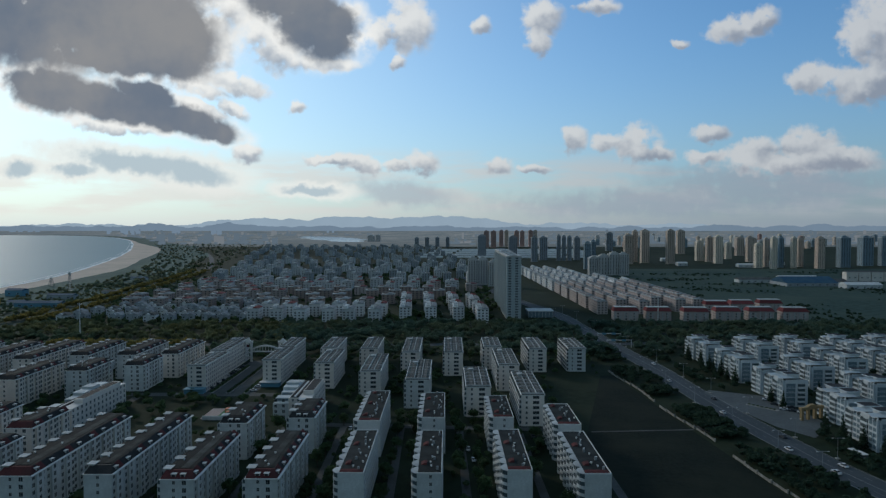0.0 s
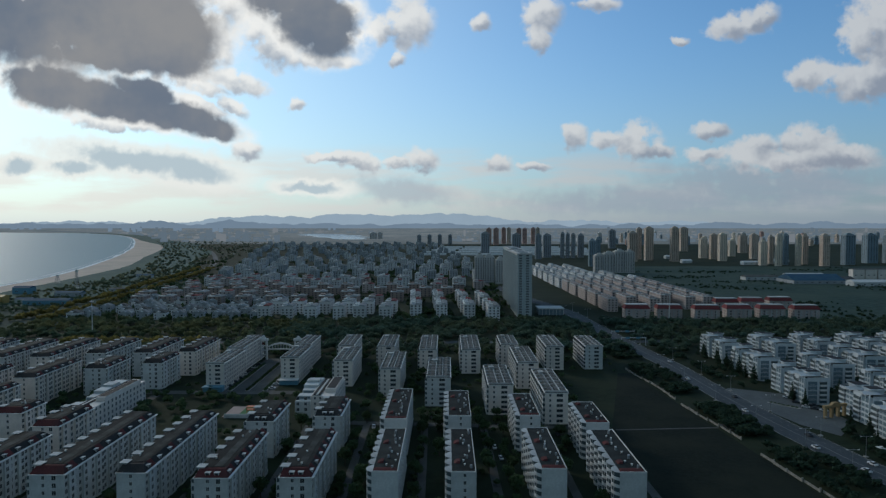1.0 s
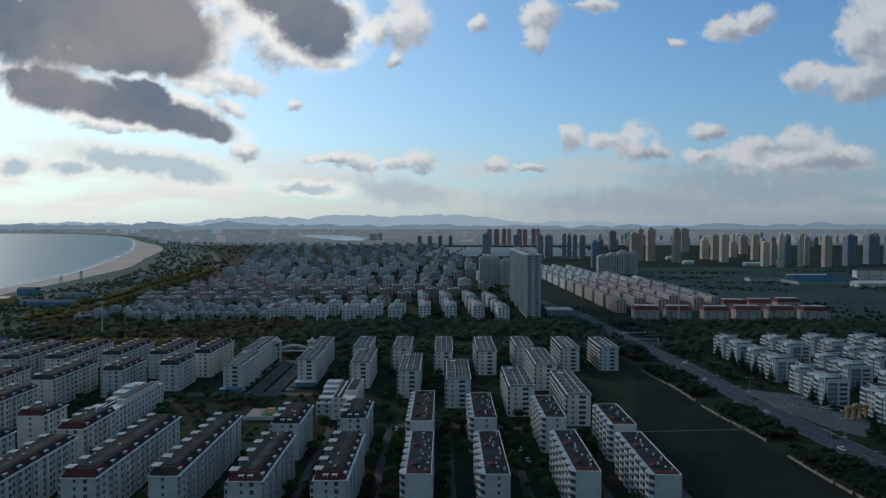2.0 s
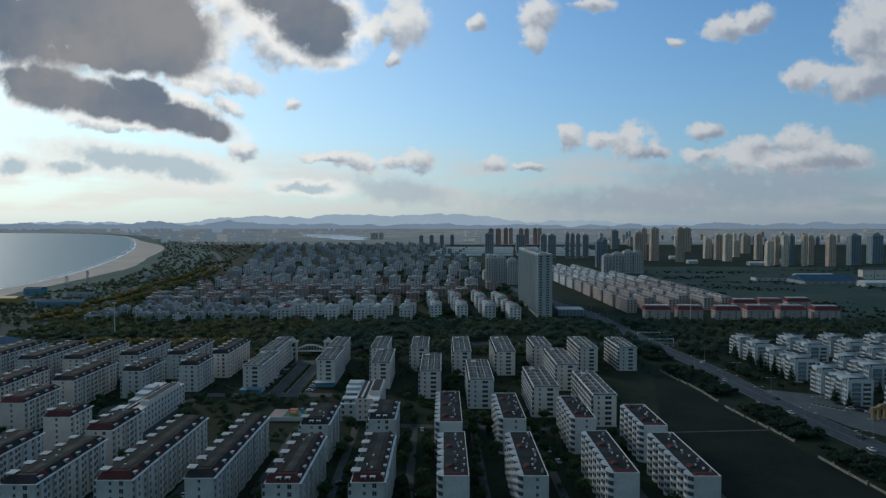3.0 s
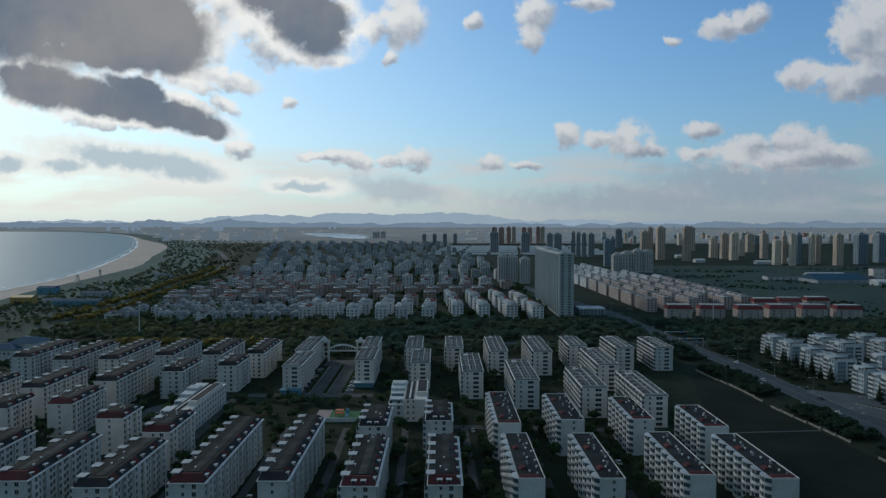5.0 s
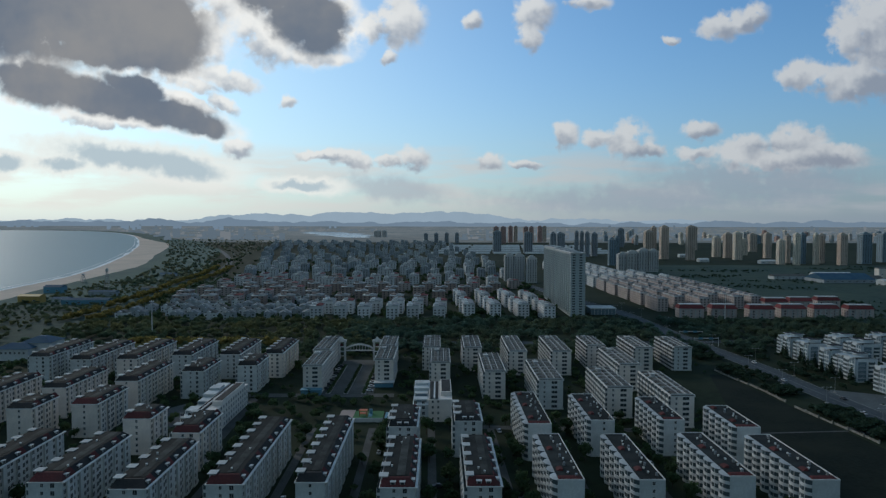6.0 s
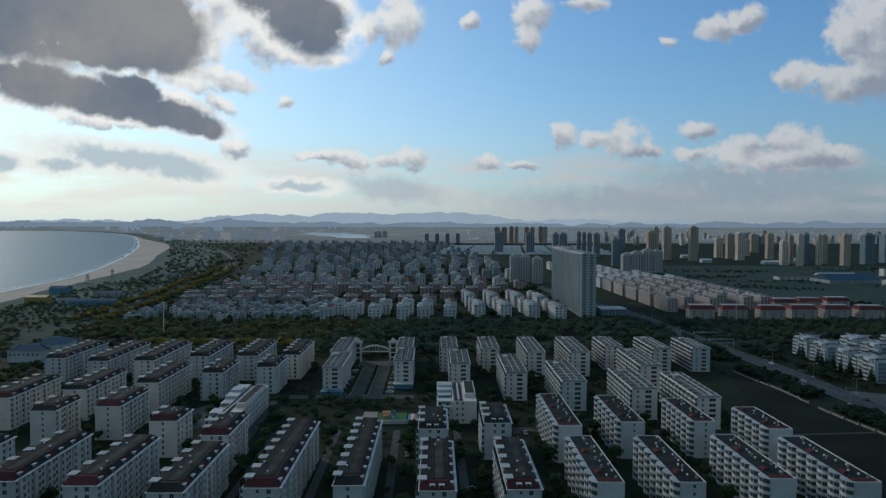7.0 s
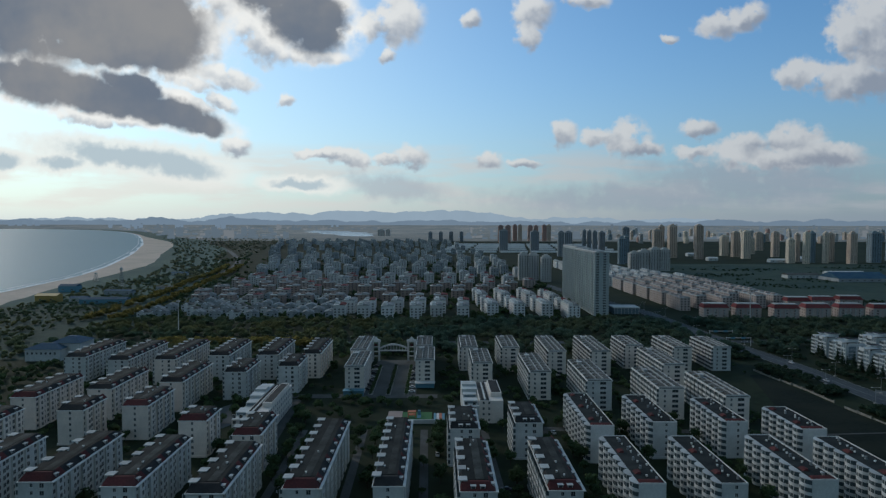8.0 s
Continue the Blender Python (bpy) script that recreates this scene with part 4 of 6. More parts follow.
# ---- the apartment rows ----
LONG_NEAR = [
    (-65.3, 223.1, 11.3, 49.1), (-67.4, 295.0, 11.8, 28.3), (-94.6, 222.2, 11.9, 48.7), (-96.4, 286.9, 12.2, 29.3), (-124.9, 226.7, 10.2, 72.0),
    (-153.9, 224.9, 12.3, 72.2), (-184.9, 221.2, 12.0, 46.8), (-188.0, 278.8, 11.6, 28.3), (-215.8, 227.0, 11.6, 49.0), (-246.2, 231.0, 11.5, 49.8), (-276.4, 229.8, 11.6, 48.1),
]
FRONTS = ["red", "slate", "red", "slate", "slate", "red", "slate", "red", "red", "red", "red"]
for i, (bx, by, bw, bl) in enumerate(LONG_NEAR):
    long_block(bx, by, bw, bl, "white" if i != 7 else "cream", "slate", FRONTS[i], 2, label="long white six-storey apartment block with a dark mansard roof", front_windows=i != 4, dormers=i in (0, 1, 2, 3))
BALCONIED = [
    (54.2, 228.0, 9.6, 48.2), (54.9, 285.5, 10.4, 33.6), (26.6, 231.2, 9.2, 47.4), (26.2, 296.3, 9.6, 38.5), (-6.3, 228.2, 9.0, 49.0), (-6.4, 295.6, 10.6, 44.9), (-34.6, 228.3, 9.4, 49.0), (-35.7, 290.7, 10.4, 53.4),
]
for i, (bx, by, bw, bl) in enumerate(BALCONIED):
    balcony_block(bx, by, bw, bl, i in (4, 5, 3), label="white six-storey block with bowed balconies and flat dark roof")
LONG_FAR = [
    (-217.8, 298.3, 12.4, 18.7), (-254.3, 321.7, 12.4, 31.5), (-281.2, 314.2, 12.0, 21.6), (-310.8, 299.9, 11.4, 17.8), (-255.8, 367.7, 12.6, 48.0), (-287.7, 353.0, 12.6, 44.2), (-317.8, 336.9, 12.6, 44.7),
    (-227.8, 391.4, 12.6, 31.6), (-199.9, 406.8, 12.0, 29.0), (-192.7, 443.8, 11.6, 49.5), (-221.3, 440.0, 13.0, 53.0), (-253.0, 438.3, 13.0, 52.5), (-283.7, 425.7, 13.2, 63.7), (-312.8, 424.0, 13.0, 61.1), (-345.1, 433.1, 13.1, 55.4),
]
for i, (bx, by, bw, bl) in enumerate(LONG_FAR):
    long_block(bx, by, bw, bl, "cream" if i < 7 or i % 3 == 0 else "white", "slate", "red" if i in (0, 1, 6) else "slate", 1,
               label="cream six-storey apartment block with dark mansard roof and white stair heads", front_windows=i > 6)
RIDGED = [
    (-159.0, 405.0, 11.6, 44.4), (-162.5, 455.4, 11.0, 52.0), (-116.1, 423.2, 12.0, 42.5), (-117.5, 469.9, 11.0, 37.3), (-79.4, 414.5, 12.0, 44.7), (-85.4, 465.5, 11.4, 44.1),
    (-46.8, 390.6, 12.3, 52.5), (-56.2, 463.3, 12.1, 46.2), (-17.0, 369.4, 13.6, 53.4), (-25.6, 450.9, 12.0, 58.4), (17.4, 352.7, 13.5, 48.4), (4.7, 450.8, 13.0, 58.4),
    (45.2, 336.3, 12.0, 53.9), (39.6, 409.1, 13.0, 52.8), (33.6, 471.5, 12.4, 37.6), (65.6, 462.8, 12.4, 46.1), (94.2, 464.8, 12.4, 41.5),
]
for bx, by, bw, bl in RIDGED:
    ridge_block(bx, by, bw, bl, label="pale six-storey block with side balconies and ridged grey roof")
VILLAS = [
    (203.3, 483.6, 13.4, 47.7), (204.4, 430.6, 13.6, 42.2), (204.1, 373.8, 13.2, 39.6), (214.7, 332.4, 12.7, 31.0), (208.2, 296.5, 13.8, 28.6), (242.2, 481.5, 14.1, 50.1), (241.0, 410.1, 14.4, 39.9), (251.8, 365.4, 14.0, 33.7),
    (277.2, 488.7, 13.3, 46.1), (278.2, 434.7, 14.3, 42.8), (316.2, 489.0, 14.2, 46.2), (314.3, 438.7, 13.5, 45.9), (351.8, 491.6, 14.1, 46.7),
]
for bx, by, bw, bl in VILLAS:
    villa_block(bx, by, bw, bl, label="white five-storey terraced villa block with banded balconies")


# ---- the tall slab and the far towers ----
def high_rise(x, y, w, L, h, wall, z=0.0, scale=1.0, turn=0.0, ribs=4, label="", group="far residential towers"):
    """A tower of flats: shaft, projecting bays, dark window strips up every side that shows, stepped crown."""
    b = thing("residential_tower", x, y, z, turn, label, "tower block", group)
    hw = w / 2
    shaft = Shape().box(-hw, hw, 0, L, 0, h)
    for i in range(0, max(2, ribs), 2):
        c = -hw + (i + 0.5) * w / max(2, ribs)
        shaft.box(c - w / max(2, ribs) * 0.42, c + w / max(2, ribs) * 0.42, -1.1 * scale, 0.2, 2 * scale, h - 2 * scale)
    part("shaft", shaft, M[wall], b)
    part("crown", Shape().box(-hw * 0.7, hw * 0.7, L * 0.15, L * 0.85, h, h + 2.6 * scale).box(-hw * 0.35, hw * 0.35, L * 0.35, L * 0.65, h + 2.6 * scale, h + 5.2 * scale), M[wall], b)
    # farthest towers: haze painted as the hills' flat glow, so no windows
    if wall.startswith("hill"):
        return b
    part("parapet", Shape().box(-hw - 0.3, hw + 0.3, -0.3, L + 0.3, h - 0.9 * scale, h + 0.1), M["tower_pale"], b)
    n = max(2, ribs)
    panes = Shape()
    for i in range(n):
        c = -hw + (i + 0.5) * w / n
        yy = -1.1 * scale - 0.05 if i % 2 == 0 else -0.05
        for k in range(1, int(h / (3.0 * scale))):
            zz = k * 3.0 * scale
            panes.face([(c - w / n * 0.20, yy, zz), (c + w / n * 0.20, yy, zz), (c + w / n * 0.20, yy, zz + 1.5 * scale), (c - w / n * 0.20, yy, zz + 1.5 * scale)])
    for i in range(3):
        c = (i + 0.5) * L / 3
        for sx in (-1, 1):
            for k in range(1, int(h / (3.0 * scale))):
                zz, xx = k * 3.0 * scale, sx * (hw + 0.05)
                q = [(xx, c - L * 0.06, zz), (xx, c + L * 0.06, zz), (xx, c + L * 0.06, zz + 1.5 * scale), (xx, c - L * 0.06, zz + 1.5 * scale)]
                panes.face(q if sx > 0 else q[::-1])
    tagged(part("glazing", panes, M["pane"], b, "columns of small dark windows"), kind="stuff")
    return b


def tall_slab():
    """The long pale slab tower of 24 storeys, in two lengths with a seam."""
    b = thing("slab_tower", 75.5, 728, 0, 0, "pale grey 24-storey slab tower standing alone at the road", "tower block")
    h, hw = 70.5, 8.2
    for y0, y1, dz in ((0, 96, 0.0), (99, 178, 1.2)):
        part("shaft", Shape().box(-hw, hw, y0, y1, 0, h + dz), M["tower_teal"], b)
        part("roof_band", Shape().box(-hw - 0.5, hw + 0.5, y0 - 0.5, y1 + 0.5, h + dz, h + dz + 1.4), M["tower_pale"], b, "pale roof band")
        for i in range(5):
            c = y0 + (i + 0.5) * (y1 - y0) / 5
            part("roof_house", Shape().box(-hw * 0.6, hw * 0.5, c - 4, c + 4, h + dz + 1.4, h + dz + 2.6), M["grey"], b)
        for i in range(16):
            c = y0 + (i + 0.5) * (y1 - y0) / 16
            if i % 2:
                part("bay", Shape().box(-hw - 1.1, -hw, c - 2.0, c + 2.0, 3, h - 1), M["tower_teal"], b)
            col = Shape()
            xx = -hw - (1.15 if i % 2 else 0.05)
            for k in range(24):
                z = 2.0 + k * 2.9
                col.face([(xx, c - 1.5, z), (xx, c - 1.5, z + 1.5), (xx, c + 1.5, z + 1.5), (xx, c + 1.5, z)])
            tagged(part("glazing", col, M["pane"], b, "column of dark windows"), kind="stuff")
    part("link", Shape().box(-hw + 1, hw - 1, 96, 99, 0, h - 1), M["grey"], b)
    for sx in (-4.6, 3.2):
        for k in range(24):
            part("window", WINDOW_WIDE, None, b, "", (sx, 0, 1.8 + k * 2.9))
    for k in range(24):
        part("floor_band", Shape().box(hw - 2.9, hw + 0.35, -0.35, 0, 1.0 + k * 2.9, 1.5 + k * 2.9), M["tower_pale"], b)


tall_slab()


def tower_at(px, py_base, wide, tall, wall, ribs=4, deep=1.5):
    """px, py_base: its bearing (tangent, per thousand) and its foot's dip below the level line; sizes as on a flat plain."""
    dist = EYE_Z / (py_base / 1000.0)
    x, y, z, s = land(EYE_X + px / 1000.0 * dist, dist)
    w, h = wide * s * 0.72, tall * s
    return high_rise(x, y, w, w * deep, h, wall, z, s, 0, ribs, {"tower_tan": "tan", "tower_cream": "cream", "tower_blue": "blue-grey", "tower_dark": "dark grey", "tower_red": "terracotta", "tower_pale": "pale grey", "hill_near": "hazy grey"}[wall] + " residential tower with columns of dark windows, in the plain")


TOWERS = [
    (119, 2200, 34.7, 73.3, "tower_dark"), (201, 3198, 30.8, 81.3, "tower_red"), (237, 3198, 30.8, 81.3, "tower_red"), (292, 3379, 26.7, 82.9, "tower_red"), (319, 3379, 23.7, 82.9, "tower_tan"), (372, 3379, 29.6, 80.0, "tower_red"),
    (402, 3379, 26.7, 80.0, "tower_red"), (446, 3379, 26.7, 82.9, "tower_red"), (470, 3379, 23.7, 82.9, "tower_tan"), (225, 2200, 34.7, 69.4, "tower_dark"), (260, 1918, 21.9, 72.3, "tower_dark"), (301, 2014, 30.0, 70.6, "tower_dark"),
    (343, 1981, 13.9, 76.4, "tower_dark"), (359, 1981, 13.9, 74.7, "tower_dark"), (376, 1981, 15.6, 72.9, "tower_dark"), (406, 2014, 23.0, 70.6, "tower_dark"), (346, 1587, 19.5, 64.0, "tower_blue"), (370, 1630, 14.3, 67.2, "tower_blue"),
    (697, 2757, 33.8, 77.3, "tower_dark"), (508, 1802, 28.4, 80.6, "tower_tan"), (559, 1918, 18.5, 90.8, "tower_tan"), (571, 1858, 27.7, 92.8, "tower_tan"), (625, 1802, 25.3, 93.2, "tower_tan"), (897, 2472, 34.7, 88.8, "tower_tan"),
]
TOWERS_RIGHT = [
    (776, 1981, 26.0, 59.0, "tower_cream"), (782, 1918, 25.2, 72.3, "tower_tan"), (771, 1830, 25.7, 75.4, "tower_cream"), (910, 2085, 23.8, 51.2, "tower_cream"), (1057, 2328, 32.6, 63.3, "tower_tan"), (901, 1918, 23.5, 72.3, "tower_tan"),
    (788, 1630, 21.4, 60.0, "tower_cream"), (829, 1676, 14.7, 72.0, "tower_tan"), (815, 1608, 16.9, 76.1, "tower_cream"), (855, 1653, 15.9, 76.8, "tower_blue"), (876, 1630, 14.3, 75.7, "tower_cream"), (917, 1676, 17.6, 73.4, "tower_tan"),
    (931, 1608, 22.6, 76.1, "tower_tan"), (1019, 1653, 31.9, 76.8, "tower_blue"), (1122, 1724, 36.3, 75.6, "tower_blue"), (1169, 1724, 25.7, 75.6, "tower_blue"),
]
TOWERS_FAR = [
    (-29, 32, 28, 46, "tower_dark"), (-13, 32, 28, 47, "tower_dark"), (3, 32, 28, 48, "tower_dark"), (19, 32, 26, 48, "tower_dark"), (-103, 24, 60, 42, "tower_pale"), (-92, 24, 40, 44, "tower_pale"),
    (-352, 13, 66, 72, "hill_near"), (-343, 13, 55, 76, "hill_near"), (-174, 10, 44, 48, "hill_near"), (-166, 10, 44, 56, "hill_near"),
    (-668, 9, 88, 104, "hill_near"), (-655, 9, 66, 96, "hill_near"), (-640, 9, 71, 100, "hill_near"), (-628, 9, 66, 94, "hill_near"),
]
for tx, ty, wide, tall, wall in TOWERS + TOWERS_RIGHT:
    tower_at((tx - EYE_X) / ty * 1000, EYE_Z / ty * 1000, wide * 1.12, tall, wall, 4 if wide > 20 else 3, 0.8)
for args in TOWERS_FAR:
    tower_at(*args)
for i in range(70):
    tower_at(rng.uniform(250, 760), rng.uniform(22, 36), rng.uniform(16, 30), rng.uniform(22, 55), rng.choice(["tower_cream", "tower_tan", "tower_blue", "tower_pale", "tower_red"]), 3)
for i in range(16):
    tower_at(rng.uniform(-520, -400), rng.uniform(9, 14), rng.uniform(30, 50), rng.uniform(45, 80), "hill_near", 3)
for tx, ty, wide, tall in ((318, 1392, 22, 37), (338, 1388, 26, 41), (360, 1384, 24, 46), (379, 1380, 20, 45), (47, 1160, 18, 46), (64, 1158, 18, 46), (82, 1128, 17, 43)):
    tower_at((tx - EYE_X) / ty * 1000, EYE_Z / ty * 1000, wide * 1.39, tall, "tower_pale", 4, 0.8)


# ---- the lower town ----
def town_house(w, L, h, wall, roof, eaves=0.6):
    """A plain house: walls with window rows, hipped roof."""
    rise = min(w, L) * 0.22
    hw = w / 2
    walls = Shape().box(-hw, hw, 0, L, 0, h)
    glass = Shape()
    for k in range(int(h / 3.0)):
        z = k * 3.0 + 1.0
        for i in range(3):
            c = -hw + (i + 0.5) * w / 3
            glass.face([(c - 0.9, -0.04, z), (c + 0.9, -0.04, z), (c + 0.9, -0.04, z + 1.5), (c - 0.9, -0.04, z + 1.5)])
        for i in range(max(2, int(L / 5))):
            c = (i + 0.5) * L / max(2, int(L / 5))
            for sx in (-1, 1):
                q = [(sx * (hw + 0.04), c - 0.8, z), (sx * (hw + 0.04), c + 0.8, z), (sx * (hw + 0.04), c + 0.8, z + 1.5), (sx * (hw + 0.04), c - 0.8, z + 1.5)]
                glass.face(q if sx > 0 else q[::-1])
    top = Shape().box(-hw - eaves, hw + eaves, -eaves, L + eaves, h, h + rise, top=(-hw * 0.2, hw * 0.2, L * 0.25, L * 0.75))
    gable = Shape().box(-hw * 0.5, hw * 0.1, -1.2, 2.5, 0, h + rise * 0.35).box(-hw * 0.62, hw * 0.22, -1.6, 2.5, h + rise * 0.35, h + rise * 0.75, top=(-hw * 0.25, -hw * 0.15, -1.6, 2.5))
    return (("wall", walls.mesh("wall", M[wall])), ("roof", top.mesh("roof", M[roof])), ("windows_row", glass.mesh("window", M["pane"])), ("porch", gable.mesh("porch", M[wall])))


def flat_house(w, L, h, wall, roof):
    """A slab of flats: walls, window rows, flat roof with an upstand and stair heads."""
    hw = w / 2
    base = town_house(w, L, h, wall, roof)
    top = Shape().box(-hw - 0.3, hw + 0.3, -0.3, L + 0.3, h, h + 0.7)
    heads = Shape()
    for i in range(max(1, int(L / 12))):
        c = (i + 0.5) * L / max(1, int(L / 12))
        heads.box(-hw * 0.8, -hw * 0.1, c - 2, c + 2, h + 0.7, h + 2.9)
    slope = Shape().box(-hw * 0.05, hw + 0.3, 0.3, L - 0.3, h + 0.7, h + 2.0, top=(hw * 0.1, hw * 0.4, 1.5, L - 1.5))
    return (base[0], ("roof", top.mesh("roof", M["town_trim"])), base[2], ("stair_head", heads.mesh("stair_head", M[wall])), ("roof_slope", slope.mesh("roof_slope", M[roof])))


def skirt_house(w, L, h):
    """A tan block of flats with a red tiled skirt roof round a pale flat top and white balcony piers."""
    hw = w / 2
    base = town_house(w, L, h, "pink", "brick_red")
    skirt = Shape().box(-hw - 0.9, hw + 0.9, -0.9, L + 0.9, h - 0.4, h + 3.4, top=(-hw + 1.4, hw - 1.4, 3.0, L - 2.0))
    top = Shape().box(-hw + 1.6, hw - 1.6, 3.2, L - 2.2, h + 3.0, h + 3.9).box(-hw + 1.2, hw - 1.2, 3.0, L - 2.0, h + 3.9, h + 4.15)
    piers = Shape()
    for i in range(5):
        c = -hw + (i + 0.5) * w / 5
        piers.box(c - 1.7, c - 1.2, -0.8, 0.05, 0, h - 0.2).box(c - 1.2, c + 0.4, -0.8, 0.05, h * 0.33, h * 0.33 + 0.9).box(c - 1.2, c + 0.4, -0.8, 0.05, h * 0.66, h * 0.66 + 0.9)
    return (base[0], ("roof", skirt.mesh("roof", M["brick_red"])), base[2], ("roof_top", top.mesh("roof_top", M["town_trim"])), ("balcony_frame", piers.mesh("balcony_frame", M["town_trim"])))


HOUSES = {}


FAR_TOWN = {}


def join_far(kind, m):
    """The houses farthest out are only grain: they go into one mesh for each material."""
    for n, me in HOUSES[kind]:
        key = me.materials[0].name
        shape, mat = FAR_TOWN.setdefault(key, (Shape(), me.materials[0]))
        n0 = len(shape.v)
        shape.v += [tuple(m @ v.co) for v in me.vertices]
        shape.f += [tuple(n0 + i for i in p.vertices) for p in me.polygons]
        shape.s += [0] * len(me.polygons)


def place_house(kind, x, y, turn, label, name="town_house"):
    px, py, pz, s = land(x, y)
    if y > 1020 and name == "town_house":
        return join_far(kind, Matrix.LocRotScale((px, py, pz), Euler((0, 0, radians(turn))), (s, s, s)))
    b = thing(name, px, py, pz, turn, label, "house", "houses of the lower town")
    b.scale = (s, s, s)
    for n, me in HOUSES[kind]:
        ob = part("glazing" if n == "windows_row" else n, me, None, b)
        if n in ("windows_row", "stair_head"):
            tagged(ob, "small dark windows" if n == "windows_row" else "", kind="stuff")
    return b


HOUSES["white_front"] = flat_house(13, 24, 14.5, "town_white", "town_roof")
HOUSES["white_red"] = flat_house(13, 20, 14.5, "town_white", "brick_red")
HOUSES["grey_low"] = town_house(12, 13, 7.5, "grey", "town_roof")
HOUSES["slate_low"] = town_house(13, 12, 7.5, "town_white", "roof_grey")
HOUSES["brown_red"] = flat_house(17, 18, 12.5, "pink", "brick_red")
HOUSES["brown_grey"] = flat_house(17, 18, 12.5, "brown", "town_roof")
HOUSES["white_far"] = flat_house(16, 26, 16.0, "town_white", "town_roof")
HOUSES["grey_far"] = flat_house(15, 24, 16.0, "grey", "town_roof")
HOUSES["red_villa"] = skirt_house(27, 15, 11.0)
HOUSES["long_row"] = flat_house(12.5, 44, 15.0, "pink", "town_roof")
HOUSES["long_cream"] = flat_house(12.5, 40, 15.0, "town_white", "town_roof")
SAY = {
    "white_front": "white five-storey flats at the edge of the lower town", "white_red": "white five-storey flats with red roof edge", "grey_low": "low grey house with a grey hipped roof",
    "slate_low": "low white house with a slate roof", "brown_red": "tan flats with a red roof edge", "brown_grey": "tan flats with pale flat roofs", "white_far": "white six-storey flats in the lower town",
    "grey_far": "grey six-storey flats in the lower town", "red_villa": "tan flats with a red tiled skirt roof", "long_row": "long pinkish tan row of flats beside the main road", "long_cream": "long white row of flats beside the main road",
}


def lay(kinds, x0, x1, dx, y0, y1, dy, jitter=2.0, skip=0.08, turn=0.0):
    y = y0
    while y < y1:
        x = x0(y) if callable(x0) else x0
        end = x1(y) if callable(x1) else x1
        x += rng.uniform(0, dx * 0.6)
        while x < end:
            if rng.random() > skip:
                k = rng.choice(kinds)
                place_house(k, x + rng.uniform(-jitter, jitter), y + rng.uniform(-jitter, jitter), turn + rng.uniform(-3, 3), SAY[k])
            x += dx
        y += dy


lay(["white_front", "white_front", "white_red"], -215, -60, 26, 702, 760, 46, 3, 0.03)
for cx in (-47, -18, 13, 39):
    for i in range(4):
        kind = "long_cream" if i % 2 == 0 else "white_red"
        place_house(kind, cx - i * 2.5, (715 if cx < 30 else 698) + i * 50 - (i // 2) * 8, 1.0, SAY[kind])
lay(["grey_low", "slate_low", "grey_low"], lambda y: -430 + (y - 690) * 0.1, -225, 20, 705, 870, 27, 3, 0.1, 6)
lay(["brown_red", "brown_grey", "brown_grey"], lambda y: -425 + (y - 800) * 0.05, lambda y: -80 if y < 890 else 20, 34, 820, 1000, 54, 3, 0.05)
lay(["brown_red", "white_red", "white_far"], lambda y: -430 - (y - 1030) * 0.05, 40, 33, 1030, 1180, 52, 3, 0.05)
lay(["white_far", "white_far", "grey_far"], lambda y: -440 - (y - 1200) * 0.22, lambda y: 60 + (y - 1200) * 0.05, 44, 1220, 1750, 78, 3, 0.05)
lay(["grey_far", "grey_far", "white_far"], lambda y: -560 - (y - 1750) * 0.24, lambda y: 40 - (y - 1750) * 0.06, 56, 1800, 3300, 125, 8, 0.08)
for k, (cx, y0, n) in enumerate(((186, 770, 13), (213, 790, 12), (238, 775, 12), (264, 812, 11), (288, 790, 8), (312, 800, 6))):
    for i in range(n):
        kind = "long_row" if i < 5 else "long_cream"
        place_house(kind, cx + rng.uniform(-1, 1) - i * (1.6 if k < 4 else 0.6), y0 + i * 57 + rng.uniform(-3, 3), 1.0, SAY[kind], "row_house")
for vx, vy in ((200, 718), (236, 717), (276, 713), (313, 717), (350, 717), (386, 713), (360, 785), (398, 792), (326, 778)):
    place_house("red_villa", vx, vy, -4, SAY["red_villa"], "red_roof_block")

far_mats = list(FAR_TOWN.values())
far_town = Shape()
for slot, (shape, mat) in enumerate(far_mats):
    n0 = len(far_town.v)
    far_town.v += shape.v
    far_town.f += [tuple(n0 + i for i in f) for f in shape.f]
    far_town.s += [slot] * len(shape.f)
tagged(new("far_town", far_town.mesh("far_town", [m for _, m in far_mats])), "crowded white and grey flats of the far town", "houses", kind="stuff")

# ---- hills ----
def ridge_of_hills(name, depth, bumps, base, rough, mat, seed, label):
    s = Shape()
    n = 700
    for i in range(n):
        u = -950 + 1900 * i / (n - 1)
        v = base + rough * 1.1 * noise.fractal((u * 0.02, seed, 0.3), 0.6, 2.1, 6) + rough * 1.6 * (0.45 - abs(noise.noise((u * 0.017, seed, 4.0)))) + rough * 0.5 * (0.4 - abs(noise.noise((u * 0.055, seed, 8.0))))
        for c, up, wide in bumps:
            v += up * math.exp(-((u - c) / wide) ** 2)
        z = EYE_Z + max(v, -6) / 1000 * depth
        x = EYE_X + u / 1000 * depth
        s.v += [(x, depth, 40.0), (x, depth + 4, z), (x, depth + 30, 40.0)]
    for i in range(n - 1):
        a = 3 * i
        s.f += [(a, a + 3, a + 4, a + 1), (a + 1, a + 4, a + 5, a + 2)]
        s.s += [0, 0]
    tagged(new(name, s.mesh(name, mat)), label, "hills", kind="structure")


